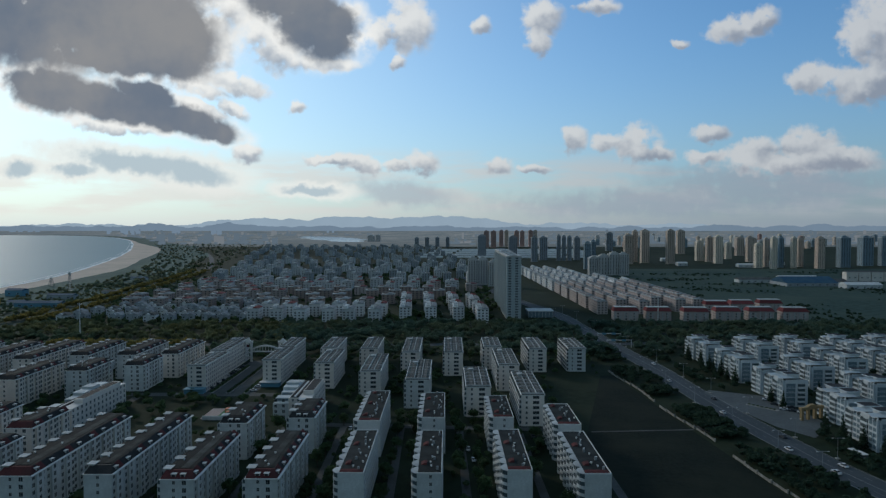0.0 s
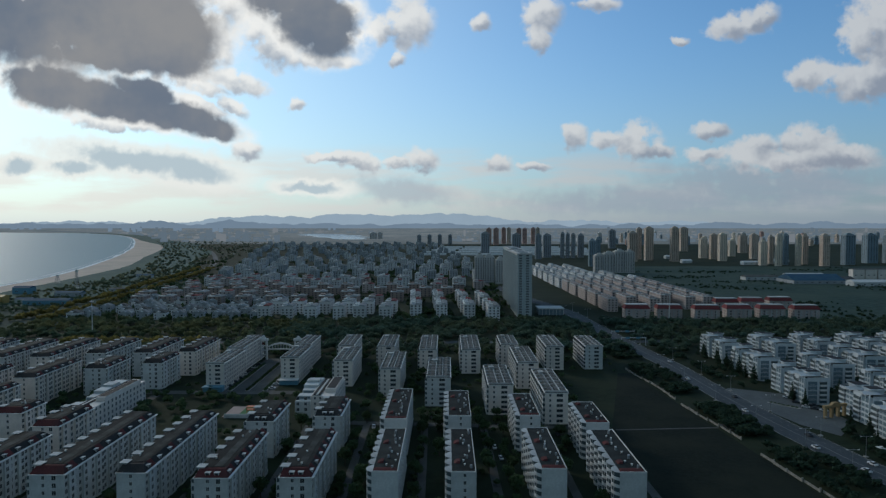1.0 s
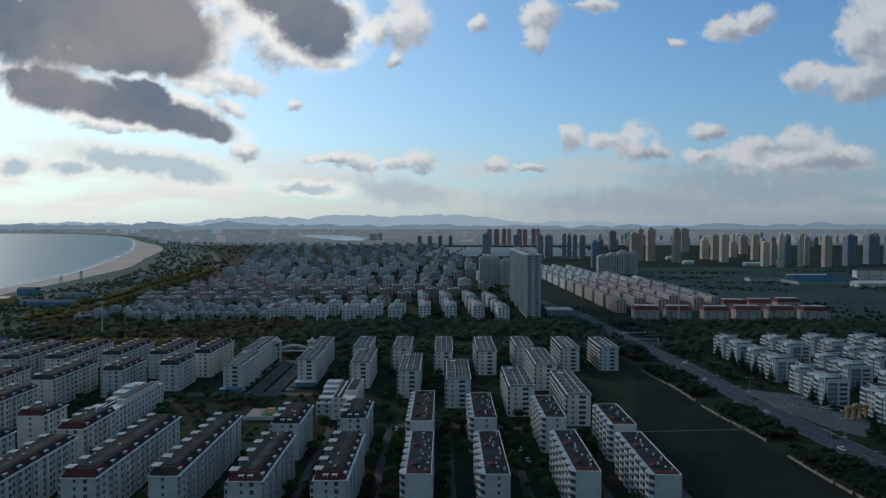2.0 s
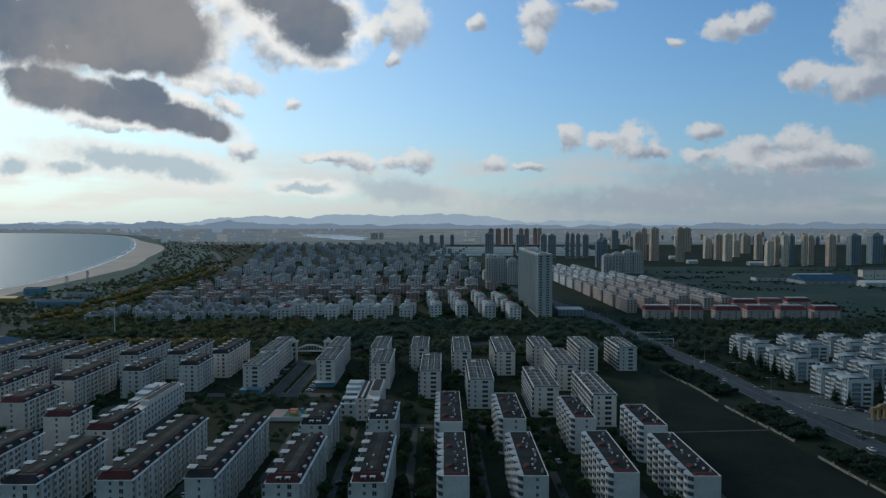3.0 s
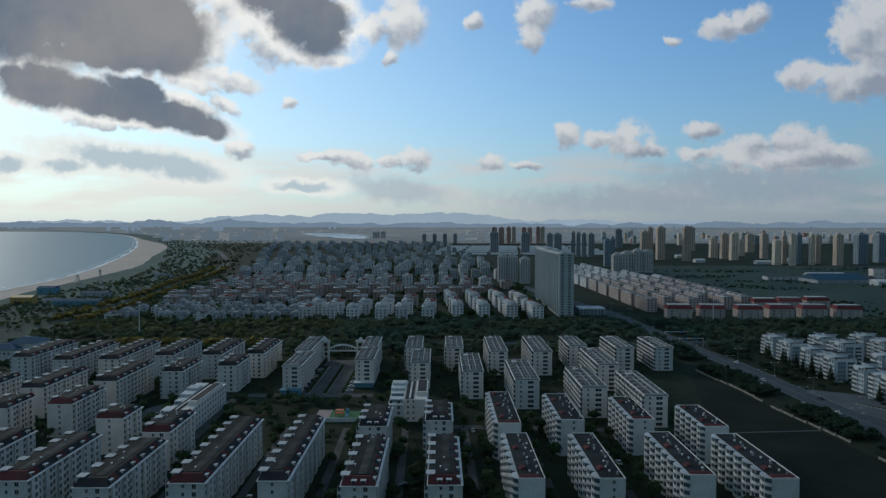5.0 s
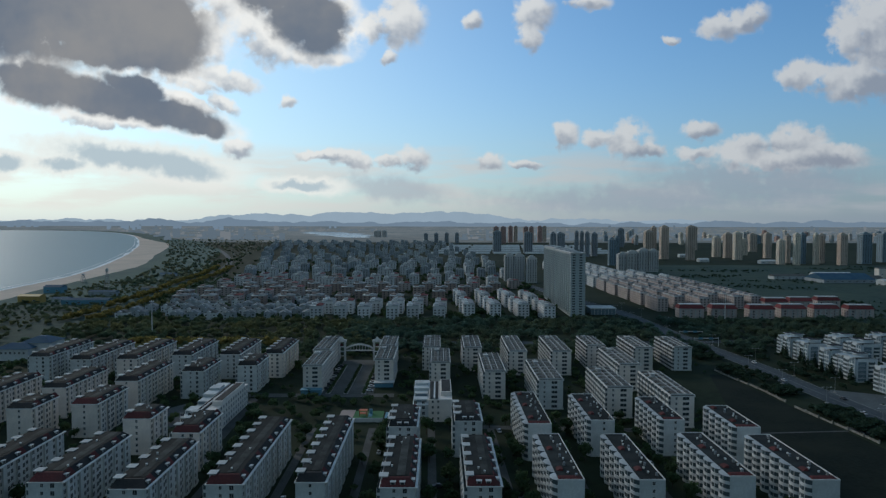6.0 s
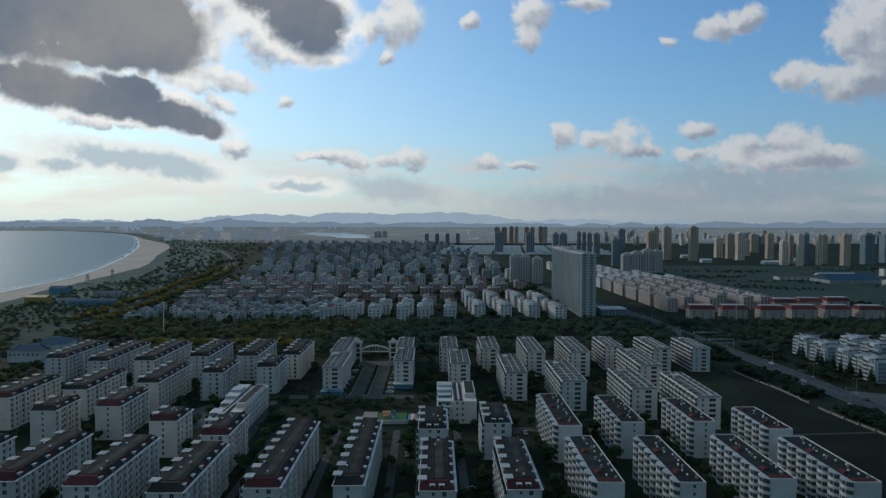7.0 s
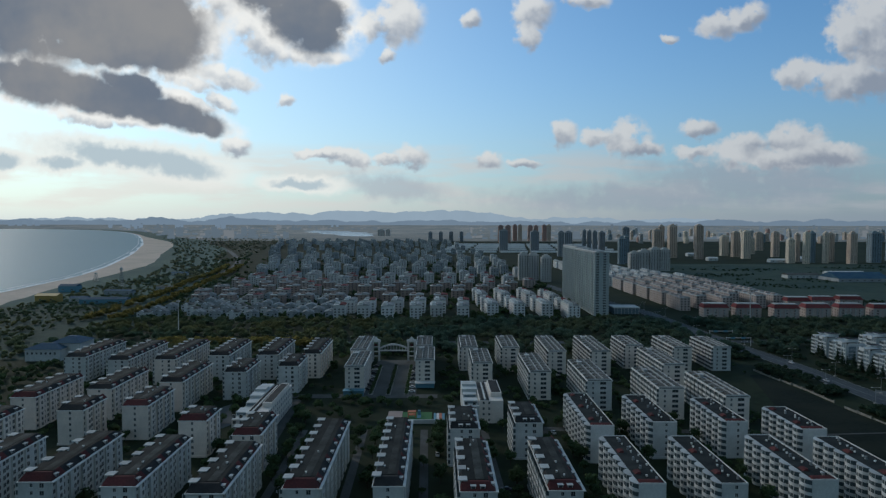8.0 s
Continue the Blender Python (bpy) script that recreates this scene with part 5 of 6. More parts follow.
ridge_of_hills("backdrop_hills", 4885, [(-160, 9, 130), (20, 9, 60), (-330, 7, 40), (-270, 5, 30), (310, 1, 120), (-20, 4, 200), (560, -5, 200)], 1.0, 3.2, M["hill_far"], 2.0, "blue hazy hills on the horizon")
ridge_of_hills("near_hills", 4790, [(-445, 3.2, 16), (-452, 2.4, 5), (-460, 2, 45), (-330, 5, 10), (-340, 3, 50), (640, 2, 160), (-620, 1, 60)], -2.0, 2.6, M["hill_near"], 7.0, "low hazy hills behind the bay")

# the city along the far plain, its haze painted as a flat glow
city, roofs = Shape(), Shape()
for i in range(900):
    far_y = 3700 + 6500 * rng.random() ** 1.6
    side = rng.random()
    bearing = rng.uniform(-0.50, -0.10) if side < 0.5 else rng.uniform(0.02, 0.75)
    bx, by, bz, bs = land(EYE_X + bearing * far_y, far_y)
    if -0.25 < bearing < -0.07 and 3600 < far_y < 7000:
        continue
    if bearing < -0.1 and far_y * bearing < coast_line(far_y) + 200:
        continue
    bw, bd, bh = rng.uniform(7, 20) * bs, 16 * bs, (rng.uniform(8, 17) if rng.random() < 0.9 else rng.uniform(30, 60)) * bs
    (city if rng.random() < 0.78 else roofs).box(bx - bw, bx + bw, by, by + bd, bz - 2, bz + bh)
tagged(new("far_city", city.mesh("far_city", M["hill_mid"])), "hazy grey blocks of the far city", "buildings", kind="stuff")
tagged(new("far_sheds", roofs.mesh("far_sheds", M["hill_pale"])), "pale roofs of far sheds, haze in their colour", "buildings", kind="stuff")


# ---- trees and woods ----
def leaf_cloud(lobes, count, size, seed, core=0.62):
    """Leaf clumps: loose quads in the shells of several lobes (x, y, z, radius, height), over thin cores that keep the light out."""
    r = np.random.RandomState(seed)
    s = Shape()
    total = sum(l[3] ** 2 for l in lobes)
    for lx, ly, lz, lr, lh in lobes:
        n = max(6, int(count * lr * lr / total))
        d = r.normal(size=(n, 3))
        d /= np.linalg.norm(d, axis=1)[:, None]
        rad = lr * (0.62 + 0.42 * r.rand(n))
        pts = np.stack([lx + d[:, 0] * rad, ly + d[:, 1] * rad, lz + d[:, 2] * rad * lh / lr], 1)
        for p, q in zip(pts, d):
            a = np.cross(q + r.normal(size=3) * 0.45, (0.31, 0.27, 0.9))
            a /= np.linalg.norm(a) + 1e-6
            bb = np.cross(q + r.normal(size=3) * 0.5, a)
            bb /= np.linalg.norm(bb) + 1e-6
            k = size * (0.6 + 0.8 * r.rand())
            s.face([p - a * k, p - bb * k * 0.8, p + a * k * 0.9, p + bb * k])
        if core:
            k = core
            ring = [(lx + lr * k * math.cos(t), ly + lr * k * math.sin(t), lz) for t in (0, 1.26, 2.51, 3.77, 5.03)]
            for i in range(5):
                s.face([ring[i], ring[(i + 1) % 5], (lx, ly, lz + lh * k)])
                s.face([ring[(i + 1) % 5], ring[i], (lx, ly, lz - lh * k)])
    return s


def round_lobes(seed, radius, high):
    r = random.Random(seed)
    out = [(0, 0, high * 0.62, radius * 0.72, high * 0.30)]
    for i in range(5):
        a = i * 1.257 + r.uniform(-0.4, 0.4)
        out.append((radius * 0.55 * math.cos(a), radius * 0.55 * math.sin(a), high * r.uniform(0.45, 0.72), radius * r.uniform(0.4, 0.55), high * r.uniform(0.16, 0.24)))
    return out


def trunk_shape(high, r0, limbs, seed):
    s = Shape().tube(0, 0, -0.1, high * 0.45, r0, r0 * 0.6, 7).tube(0, 0, high * 0.45, high * 0.75, r0 * 0.6, r0 * 0.2, 6)
    r = random.Random(seed)
    for i in range(limbs):
        a, z = i * 6.283 / limbs + r.uniform(-0.3, 0.3), high * r.uniform(0.3, 0.5)
        e = Vector((math.cos(a), math.sin(a), 1.1)) * high * 0.2
        w = Vector((-math.sin(a), math.cos(a), 0)) * r0 * 0.3
        p = Vector((0, 0, z))
        s.face([p - w, p + w, p + e]).face([p + Vector((0, 0, r0 * 0.5)), p - w, p + e]).face([p + w, p + Vector((0, 0, r0 * 0.5)), p + e])
    return s


def tree_kind(name, crown, crown_mat, high, r0, seed, label):
    t = thing(name, 0, 0, -60, 0, label, "tree", "trees between the blocks")
    part("trunk", trunk_shape(high, r0, 5, seed), M["bark"], t)
    part("crown", crown, M[crown_mat], t)
    return t


TREES = []
for i in range(4):
    hi, ra = (8.5, 3.4) if i % 2 else (10.5, 3.9)
    TREES.append(tree_kind("broadleaf_tree", leaf_cloud(round_lobes(i, ra, hi), 330, 0.55, i), "leaf" if i < 3 else "leaf_gold", hi, 0.22, i, "dark green broadleaf tree beside the apartment blocks" if i < 3 else "yellowing broadleaf tree beside the apartment blocks"))
fir_lobes = [(0, 0, 1.6 + k * 1.25, 2.5 * (1 - k / 8.2), 0.9) for k in range(8)]
FIR = tree_kind("conifer", leaf_cloud(fir_lobes, 380, 0.42, 31, 0.55), "leaf_fir", 11.5, 0.2, 5, "dark pointed conifer beside the white villas")
FIR["group"] = "conifers by the villas"


def put_tree(proto, x, y, size):
    t = copy_thing(proto, Matrix.LocRotScale((x, y, 0), Euler((0, 0, rng.uniform(0, 6.28))), None))
    t.scale = (size * rng.uniform(0.9, 1.1), size * rng.uniform(0.9, 1.1), size)


BLOCKED = [(b[0] - b[2] / 2 - 3.0, b[0] + b[2] / 2 + 2.4, b[1] - 1.5, b[1] + b[3] + 1.5) for row in (LONG_NEAR, BALCONIED, LONG_FAR, RIDGED, VILLAS) for b in row]
BLOCKED += [(-213, -188, 320, 382), (-98, -70, 342, 392), (-140, -98, 340, 372), (-154, -119, 393, 505), (170, 204, 318, 412), (-425, -375, 488, 530), (62, 106, 724, 935)]


def free(x, y, room=1.0):
    return not any(x0 - room < x < x1 + room and y0 - room < y < y1 + room for x0, x1, y0, y1 in BLOCKED)


spots = []
for i in range(12):
    cx = 40 - 30.3 * i
    for y in range(172, 345, 9):
        for off in (-4.2, 4.6):
            spots.append((cx + off + rng.uniform(-1.5, 1.5), y + rng.uniform(-3, 3), 0.55, 0.95))
for i in range(330):
    spots.append((rng.uniform(-370, 108), rng.uniform(345, 520), 0.5, 0.95))
placed = 0
for x, y, lo, hi in spots:
    if placed < 230 and free(x, y, 1.6) and rng.random() < 0.62:
        put_tree(rng.choice(TREES[:3]) if rng.random() < 0.9 or y < 345 else TREES[3], x, y, rng.uniform(lo, hi))
        placed += 1
for x, y, size in [(190, 322, 1.1), (193, 312, 1.2), (197, 303, 1.0), (189, 300, 0.8), (195, 372, 0.9), (194, 384, 1.0), (193, 430, 1.1), (192, 440, 0.9), (193, 452, 1.2), (191, 460, 0.9), (192, 470, 1.1), (191, 482, 1.0), (194, 492, 1.0), (190, 505, 1.1), (193, 515, 0.9), (186, 446, 0.8), (186, 468, 0.9), (197, 288, 1.0), (233, 402, 0.8), (236, 470, 0.9), (270, 430, 0.8)]:
    put_tree(FIR, x, y, size)

BELT_CROWN = [leaf_cloud(round_lobes(80 + i, 3.6, 8.0), 190, 0.6, 90 + i).mesh("crown", M["wood"]) for i in range(5)]
SMALL_CROWN = [leaf_cloud(round_lobes(40 + i, 3.6, 8.0), 110, 0.85, 50 + i).mesh("crown", M["wood"]) for i in range(4)]
FAR_CROWN = [leaf_cloud([(0, 0, 3.4, 4.2, 3.2)], 26, 1.9, 60 + i, 0.75).mesh("crown", M["wood"]) for i in range(3)]


def woods(name, count, where, label, lo, hi, mat, pool=SMALL_CROWN):
    """A wood as one mesh of crowns set by the spots that where() gives."""
    base = [(np.array([v.co[:] for v in me.vertices]), [tuple(q.vertices) for q in me.polygons]) for me in pool]
    vs, fs, n = [], [], 0
    for i in range(count):
        spot = where()
        if spot is None:
            continue
        x, y, z, s = land(*spot)
        k, a = rng.uniform(lo, hi) * s, rng.uniform(0, 6.28)
        v, f = base[i % len(base)]
        c, d = math.cos(a) * k, math.sin(a) * k
        vs.append(np.stack([x + c * v[:, 0] - d * v[:, 1], y + d * v[:, 0] + c * v[:, 1], z - 0.6 * k + v[:, 2] * k * 0.95], 1))
        fs += [tuple(n + j for j in q) for q in f]
        n += len(v)
    me = bpy.data.meshes.new(name)
    me.from_pydata(np.concatenate(vs).tolist(), [], fs)
    me.materials.append(M[mat])
    tagged(new(name, me), label, "trees", kind="stuff")


BOULEVARD = fine_line([(-452, 560), (-464, 628), (-461, 670), (-464, 728), (-475, 825), (-486, 938), (-511, 1096), (-543, 1334), (-615, 1658), (-763, 2080), (-935, 2506)], 6)


def off_boulevard(x, y, room=13.0):
    return all((x - p.x) ** 2 + (y - p.y) ** 2 > room * room for p in BOULEVARD_DOTS)


BOULEVARD_DOTS = [a.lerp(c, k / 8) for a, c in zip(BOULEVARD, BOULEVARD[1:]) for k in range(8)]


def road_clear(x, y, room=12.0):
    return all((x - p.x) ** 2 + (y - p.y) ** 2 > room * room for p in ROAD) and not (abs(y - 571) < 8 and x > -420)


def belt():
    x, y = rng.uniform(-170, 620), rng.uniform(522, 692)
    return (x, y) if free(x, y, 4) and road_clear(x, y) else None


def belt_west():
    x, y = rng.uniform(-470, -130), rng.uniform(524, 690)
    return (x, y) if free(x, y, 4) and road_clear(x, y) and off_boulevard(x, y) else None


def roadside():
    y = rng.uniform(170, 545)
    if noise.noise((y * 0.03, 5.0, 1.0)) < -0.08:
        return None
    mid = min(ROAD, key=lambda p: abs(p.y - y)).x
    return rng.choice([(rng.uniform(121 + (463 - y) * 0.078, mid - 11.5), y), (rng.uniform(121 + (463 - y) * 0.078, mid - 11.5), y), (mid + rng.uniform(11, 22), y)]) if not 318 < y < 412 else (rng.uniform(121 + (463 - y) * 0.078, mid - 11.5), y)


def rear_yards():
    x, y = rng.uniform(-400, 112), rng.uniform(333, 528)
    return (x, y) if free(x, y, 1.8) and not (x > 66 and y < 456) and not (394 < y < 404 and x < -100) else None


def yards():
    x, y = rng.uniform(-420, 112), rng.uniform(170, 525)
    return (x, y) if free(x, y, 1.2) and not (x > 68 and y < 456) else None


def villa_garden():
    x, y = rng.uniform(184, 400), rng.uniform(270, 545)
    return (x, y) if free(x, y, 2) and not (165 < x < 206 and 315 < y < 414) else None


def park():
    y = rng.uniform(440, 1150)
    x = rng.uniform(-640 - (y - 700) * 0.22, -395 - (y - 700) * 0.08)
    return (x, y) if free(x, y, 4) and x > coast_line(y) + 105 and off_boulevard(x, y) and abs(y - 645 - (x + 534) * 0.2) > 9 else None


def town_trees():
    y = 700 + 1100 * rng.random() ** 1.4
    return rng.uniform(-420 - (y - 700) * 0.25, 70), y


def far_belt():
    y = 1100 + 2700 * rng.random() ** 1.3
    x = rng.uniform(coast_line(y) + 130, -520 - (y - 1100) * 0.17)
    return (x, y) if off_boulevard(x, y, 15.0) else None


def right_scrub():
    x, y = rng.uniform(345, 1250), 640 + 900 * rng.random() ** 1.2
    return (x, y) if noise.noise((x * 0.008, y * 0.016, 2.0)) > 0.16 else None


woods("wood_belt", 2300, belt, "dark belt of autumn trees behind the apartment rows", 0.7, 1.25, "belt", BELT_CROWN)
woods("west_wood", 950, belt_west, "green and yellowing belt of trees near the boulevard", 0.6, 1.15, "wood", BELT_CROWN)
woods("roadside_trees", 800, roadside, "dark trees and hedges along the main road", 0.35, 0.75, "leaf_fir")
woods("yard_bushes", 900, yards, "dark shrubs in the yards between the blocks", 0.30, 0.62, "leaf")
woods("yard_trees", 620, rear_yards, "dark trees in the yards between the rear blocks", 0.5, 0.95, "leaf")
woods("villa_trees", 420, villa_garden, "dark garden trees between the white villas", 0.45, 0.85, "leaf_fir")
woods("park_trees", 2300, park, "green and yellowing trees in the park by the beach", 0.3, 0.8, "wood")
woods("town_trees", 1100, town_trees, "dark street trees between the houses of the town", 0.6, 1.1, "leaf", FAR_CROWN)
woods("shore_wood", 800, far_belt, "grey-green wood behind the dunes of the bay", 0.5, 1.15, "shore_leaf", FAR_CROWN)
woods("scrub", 6000, right_scrub, "dark scrub on the open plain", 0.15, 0.6, "leaf_fir", FAR_CROWN)
gold = lambda: (rng.uniform(-345, -215), rng.uniform(546, 562))
woods("golden_trees", 110, gold, "row of golden autumn trees behind the blocks", 0.9, 1.3, "leaf_gold")
gold_far = lambda: (lambda y: (float(np.interp(y, [p.y for p in BOULEVARD], [p.x for p in BOULEVARD])) + rng.choice((-1, 1)) * rng.uniform(10, 20), y))(rng.uniform(690, 1500))
woods("golden_avenue", 330, gold_far, "avenue of yellowing trees beside the boulevard", 0.8, 1.3, "leaf_gold")

# ---- roads and buildings by the beach ----
setting("boulevard", strip(BOULEVARD, -7, 7, 0.06), M["asphalt"], "pale boulevard that runs along the bay", "road")
setting("bay_road", strip(fine_line([(-900, 640), (-640, 668), (-558, 673), (-521, 671), (-490, 676), (-462, 690)], 6), -5, 5, 0.07), M["asphalt"], "grey road to the beach", "road")
setting("beach_track", strip(fine_line([(-575, 676), (-556, 690), (-566, 722), (-582, 764), (-610, 800)], 6), -3, 3, 0.08), M["court"], "pale track to the amusement ground", "road")
setting("parking_court", Shape().face([(-520, 594, 0.06), (-482, 600, 0.06), (-484, 622, 0.06), (-522, 616, 0.06)]), M["court"], "pale paved court near the beach", "forecourt")


def shed(name, x, y, w, L, h, wall, roof, label, turn=0.0, z=0.0):
    b = thing(name, x, y, z, turn, label, "shed", "")
    part("wall", Shape().box(-w / 2, w / 2, 0, L, 0, h), M[wall], b)
    part("roof", Shape().box(-w / 2 - 0.5, w / 2 + 0.5, -0.5, L + 0.5, h, h + min(w, L) * 0.16, top=(-w / 2 - 0.5, w / 2 + 0.5, L * 0.48, L * 0.52) if w > L else (-w * 0.02, w * 0.02, -0.5, L + 0.5)), M[roof], b)
    n = max(2, int(w / 12))
    for i in range(n):
        part("window", WINDOW_WIDE, None, b, "", (-w / 2 + (i + 0.5) * w / n, 0, h * 0.35))
    return b


shed("play_hall", -611, 842, 28, 14, 9, "yellow", "yellow", "bright yellow hall in the amusement ground")
shed("beach_hall", -652, 962, 26, 16, 9, "blue", "blue_roof", "blue hall with a blue roof behind the beach")
shed("long_shed", -531, 828, 58, 14, 6, "blue", "blue_roof", "long shed with a blue sheet roof", 3)
shed("long_shed", -560, 925, 40, 12, 6, "grey", "blue_roof", "grey shed with a blue sheet roof", -4)
shed("small_shed", -575, 850, 22, 12, 5, "white", "blue_roof", "white shed with a blue roof")
shed("small_shed", -520, 985, 24, 12, 5, "grey", "roof_grey", "grey shed behind the dunes")
shed("small_shed", -604, 1252, 30, 12, 5, "white", "blue_roof", "white shed with a blue roof")
for i, (x, y, w, d, h, wall, roof) in enumerate(((575, 1203, 60, 22, 6, "white", "roof_grey"), (640, 1130, 90, 60, 6, "grey", "blue_roof"), (664, 1215, 70, 20, 9, "white", "trim"), (702, 1085, 60, 24, 7, "white", "trim"), (690, 1150, 50, 30, 6, "white", "roof_grey"))):
    shed("warehouse", x, y, w, d, h, wall, roof, "long warehouse with a sheet roof on the plain")
for i in range(4):
    shed("hostel_block", 775 + i * 24, 1235, 22, 14, 18, "cream", "roof_grey", "pale five-storey block on the plain")
for x, y, w in ((664, 1949, 30), (630, 1724, 26), (767, 1653, 40), (850, 1700, 30), (900, 1760, 40)):
    shed("warehouse", x, y, w, 20, 7, "white", "trim", "long warehouse with a white roof before the towers")
for r_ in range(5):
    for i in range(6):
        gx, gy, gz, gs = land(-60 + i * 105 + r_ * 18, 2160 + r_ * 165)
        g = thing("greenhouse", gx, gy, gz, 0, "long white plastic greenhouse in the fields", "greenhouse", "rows of greenhouses")
        tun = Shape()
        for k in range(6):
            a0, a1 = math.pi * k / 6, math.pi * (k + 1) / 6
            tun.face([(-46, 9 - 9 * math.cos(a0), 6 * math.sin(a0)), (46, 9 - 9 * math.cos(a0), 6 * math.sin(a0)), (46, 9 - 9 * math.cos(a1), 6 * math.sin(a1)), (-46, 9 - 9 * math.cos(a1), 6 * math.sin(a1))])
        part("cover", tun, M["trim"], g)
        part("end_wall", Shape().box(-46.3, -45.9, 0.5, 17.5, 0, 3.4), M["metal"], g)


def lattice_tower(x, y, h, base, label, name):
    b = thing(name, x, y, 0, 0, label, "tower", "")
    for sx in (-1, 1):
        for sy in (-1, 1):
            part("leg", Shape().box(sx * base - 0.25, sx * base + 0.25, sy * base - 0.25, sy * base + 0.25, 0, h * 0.86, top=(sx * base * 0.25 - 0.2, sx * base * 0.25 + 0.2, sy * base * 0.25 - 0.2, sy * base * 0.25 + 0.2)), M["metal"], b)
    for k in range(1, 8):
        z = h * 0.86 * k / 8
        q = base * (1 - 0.75 * k / 8)
        part("brace", Shape().box(-q, q, -q, q, z, z + 0.35), M["metal"], b)
    part("cabin", Shape().box(-base * 0.5, base * 0.5, -base * 0.5, base * 0.5, h * 0.84, h * 0.93).box(-base * 0.35, base * 0.35, -base * 0.35, base * 0.35, h * 0.93, h, top=(-0.1, 0.1, -0.1, 0.1)), M["white"], b)


lattice_tower(-598, 1015, 34, 3.2, "pale lookout tower behind the beach", "lookout_tower")
lattice_tower(-696, 1126, 16, 4.0, "low pale ride tower beside the beach", "ride_tower")


def light_mast(x, y, h, label, name="light_mast"):
    b = thing(name, x, y, 0, 0, label, "mast", "")
    part("pole", Shape().tube(0, 0, 0, h, 0.55 if h > 20 else 0.12, 0.3 if h > 20 else 0.07, 8), M["trim" if h > 20 else "metal"], b)
    part("footing", Shape().box(-0.8, 0.8, -0.8, 0.8, 0, 0.4), M["kerb"], b)
    r = 1.6 if h > 20 else 0.0
    if h > 20:
        part("platform", Shape().tube(0, 0, h - 2, h - 1.5, r, r, 10), M["metal"], b)
        for i in range(6):
            a = i * 1.047
            part("lamp", Shape().box(r * math.cos(a) - 0.35, r * math.cos(a) + 0.35, r * math.sin(a) - 0.35, r * math.sin(a) + 0.35, h - 1.5, h - 0.8), M["trim"], b)
    else:
        for sx in (-1, 1):
            part("arm", Shape().box(min(0, sx * 2.4), max(0, sx * 2.4), -0.06, 0.06, h - 0.1, h + 0.04), M["metal"], b)
            part("lamp", Shape().box(sx * 2.4 - 0.45, sx * 2.4 + 0.45, -0.16, 0.16, h - 0.16, h + 0.06), M["trim"], b)
    return b


light_mast(-343.5, 598, 34, "tall pale steel mast rising from the trees")
light_mast(230.5, 703, 30, "tall pale steel mast on the plain")
for i in range(6, len(ROAD) - 30, 3):
    for off in (-10 if i % 2 else 10,):
        p = ROAD[i]
        light_mast(p.x + off, p.y, 9.5, "grey street lamp with two arms beside the main road", "street_lamp")["group"] = "street lamps"


# ---- between the rows: school, kindergarten, gate, wall ----
def school(x, y, w, L, h, label, wall, side):
    b = thing("school_building", x, y, 0, 0, label, "school", "")
    hw = w / 2
    part("front_wing", Shape().box(-hw, -hw * 0.2, 0, L * 0.55, 0, h - 2.8), M["white"], b, "white front wing")
    part("wall", Shape().box(-hw * 0.2, hw, 0.6, L, 0, h), M[wall], b)
    part("rear_wing", Shape().box(-hw, -hw * 0.2, L * 0.55, L, 0, h + 0.6), M["white"], b)
    part("roof_deck", Shape().box(-hw * 0.15, hw * 0.3, 1.0, L - 0.5, h, h + 0.15), M["roof_grey"], b, "grey roof terrace")
    for i in range(3):
        part("roof_light", Shape().box(-hw * 0.08 + i * hw * 0.14, hw * 0.0 + i * hw * 0.14, 2, L - 3, h + 0.15, h + 0.6), M["slate"] if i % 2 == 0 else M["trim"], b, "long dark roof light")
    part("roof_house", Shape().box(hw * 0.42, hw * 0.98, L * 0.2, L * 0.9, h, h + 2.2), M[wall], b)
    part("roof_house_deck", Shape().box(hw * 0.47, hw * 0.93, L * 0.23, L * 0.87, h + 2.2, h + 2.35), M["slate"], b, "dark slate deck")
    for k in range(3):
        y0 = L * (0.1 + 0.3 * k)
        part("roof_step", Shape().box(-hw * 0.95, -hw * 0.25, y0, y0 + L * 0.14, h - 2.8 if k < 2 else h + 0.6, h - 0.8 if k < 2 else h + 1.8), M["white"], b)
        part("stair_window", Shape().box(-hw * 0.9, -hw * 0.3, y0 - 0.06, y0, h - 2.4, h - 1.2), M["pane_blue"], b)
    for k in range(int(h / 3)):
        for sx in (-0.85, -0.45):
            part("window", WINDOW, None, b, "blue-tinted window", (hw * sx, 0, 1.0 + 3 * k))
        for sx in (0.02, 0.3):
            part("window", WINDOW_SMALL, None, b, "", (hw * sx, 0.6, 1.2 + 3 * k))
        for i in range(int(L / 4)):
            part("window", WINDOW, None, b, "", (hw, 2 + 4 * i, 1.0 + 3 * k), math.pi / 2)
    return b


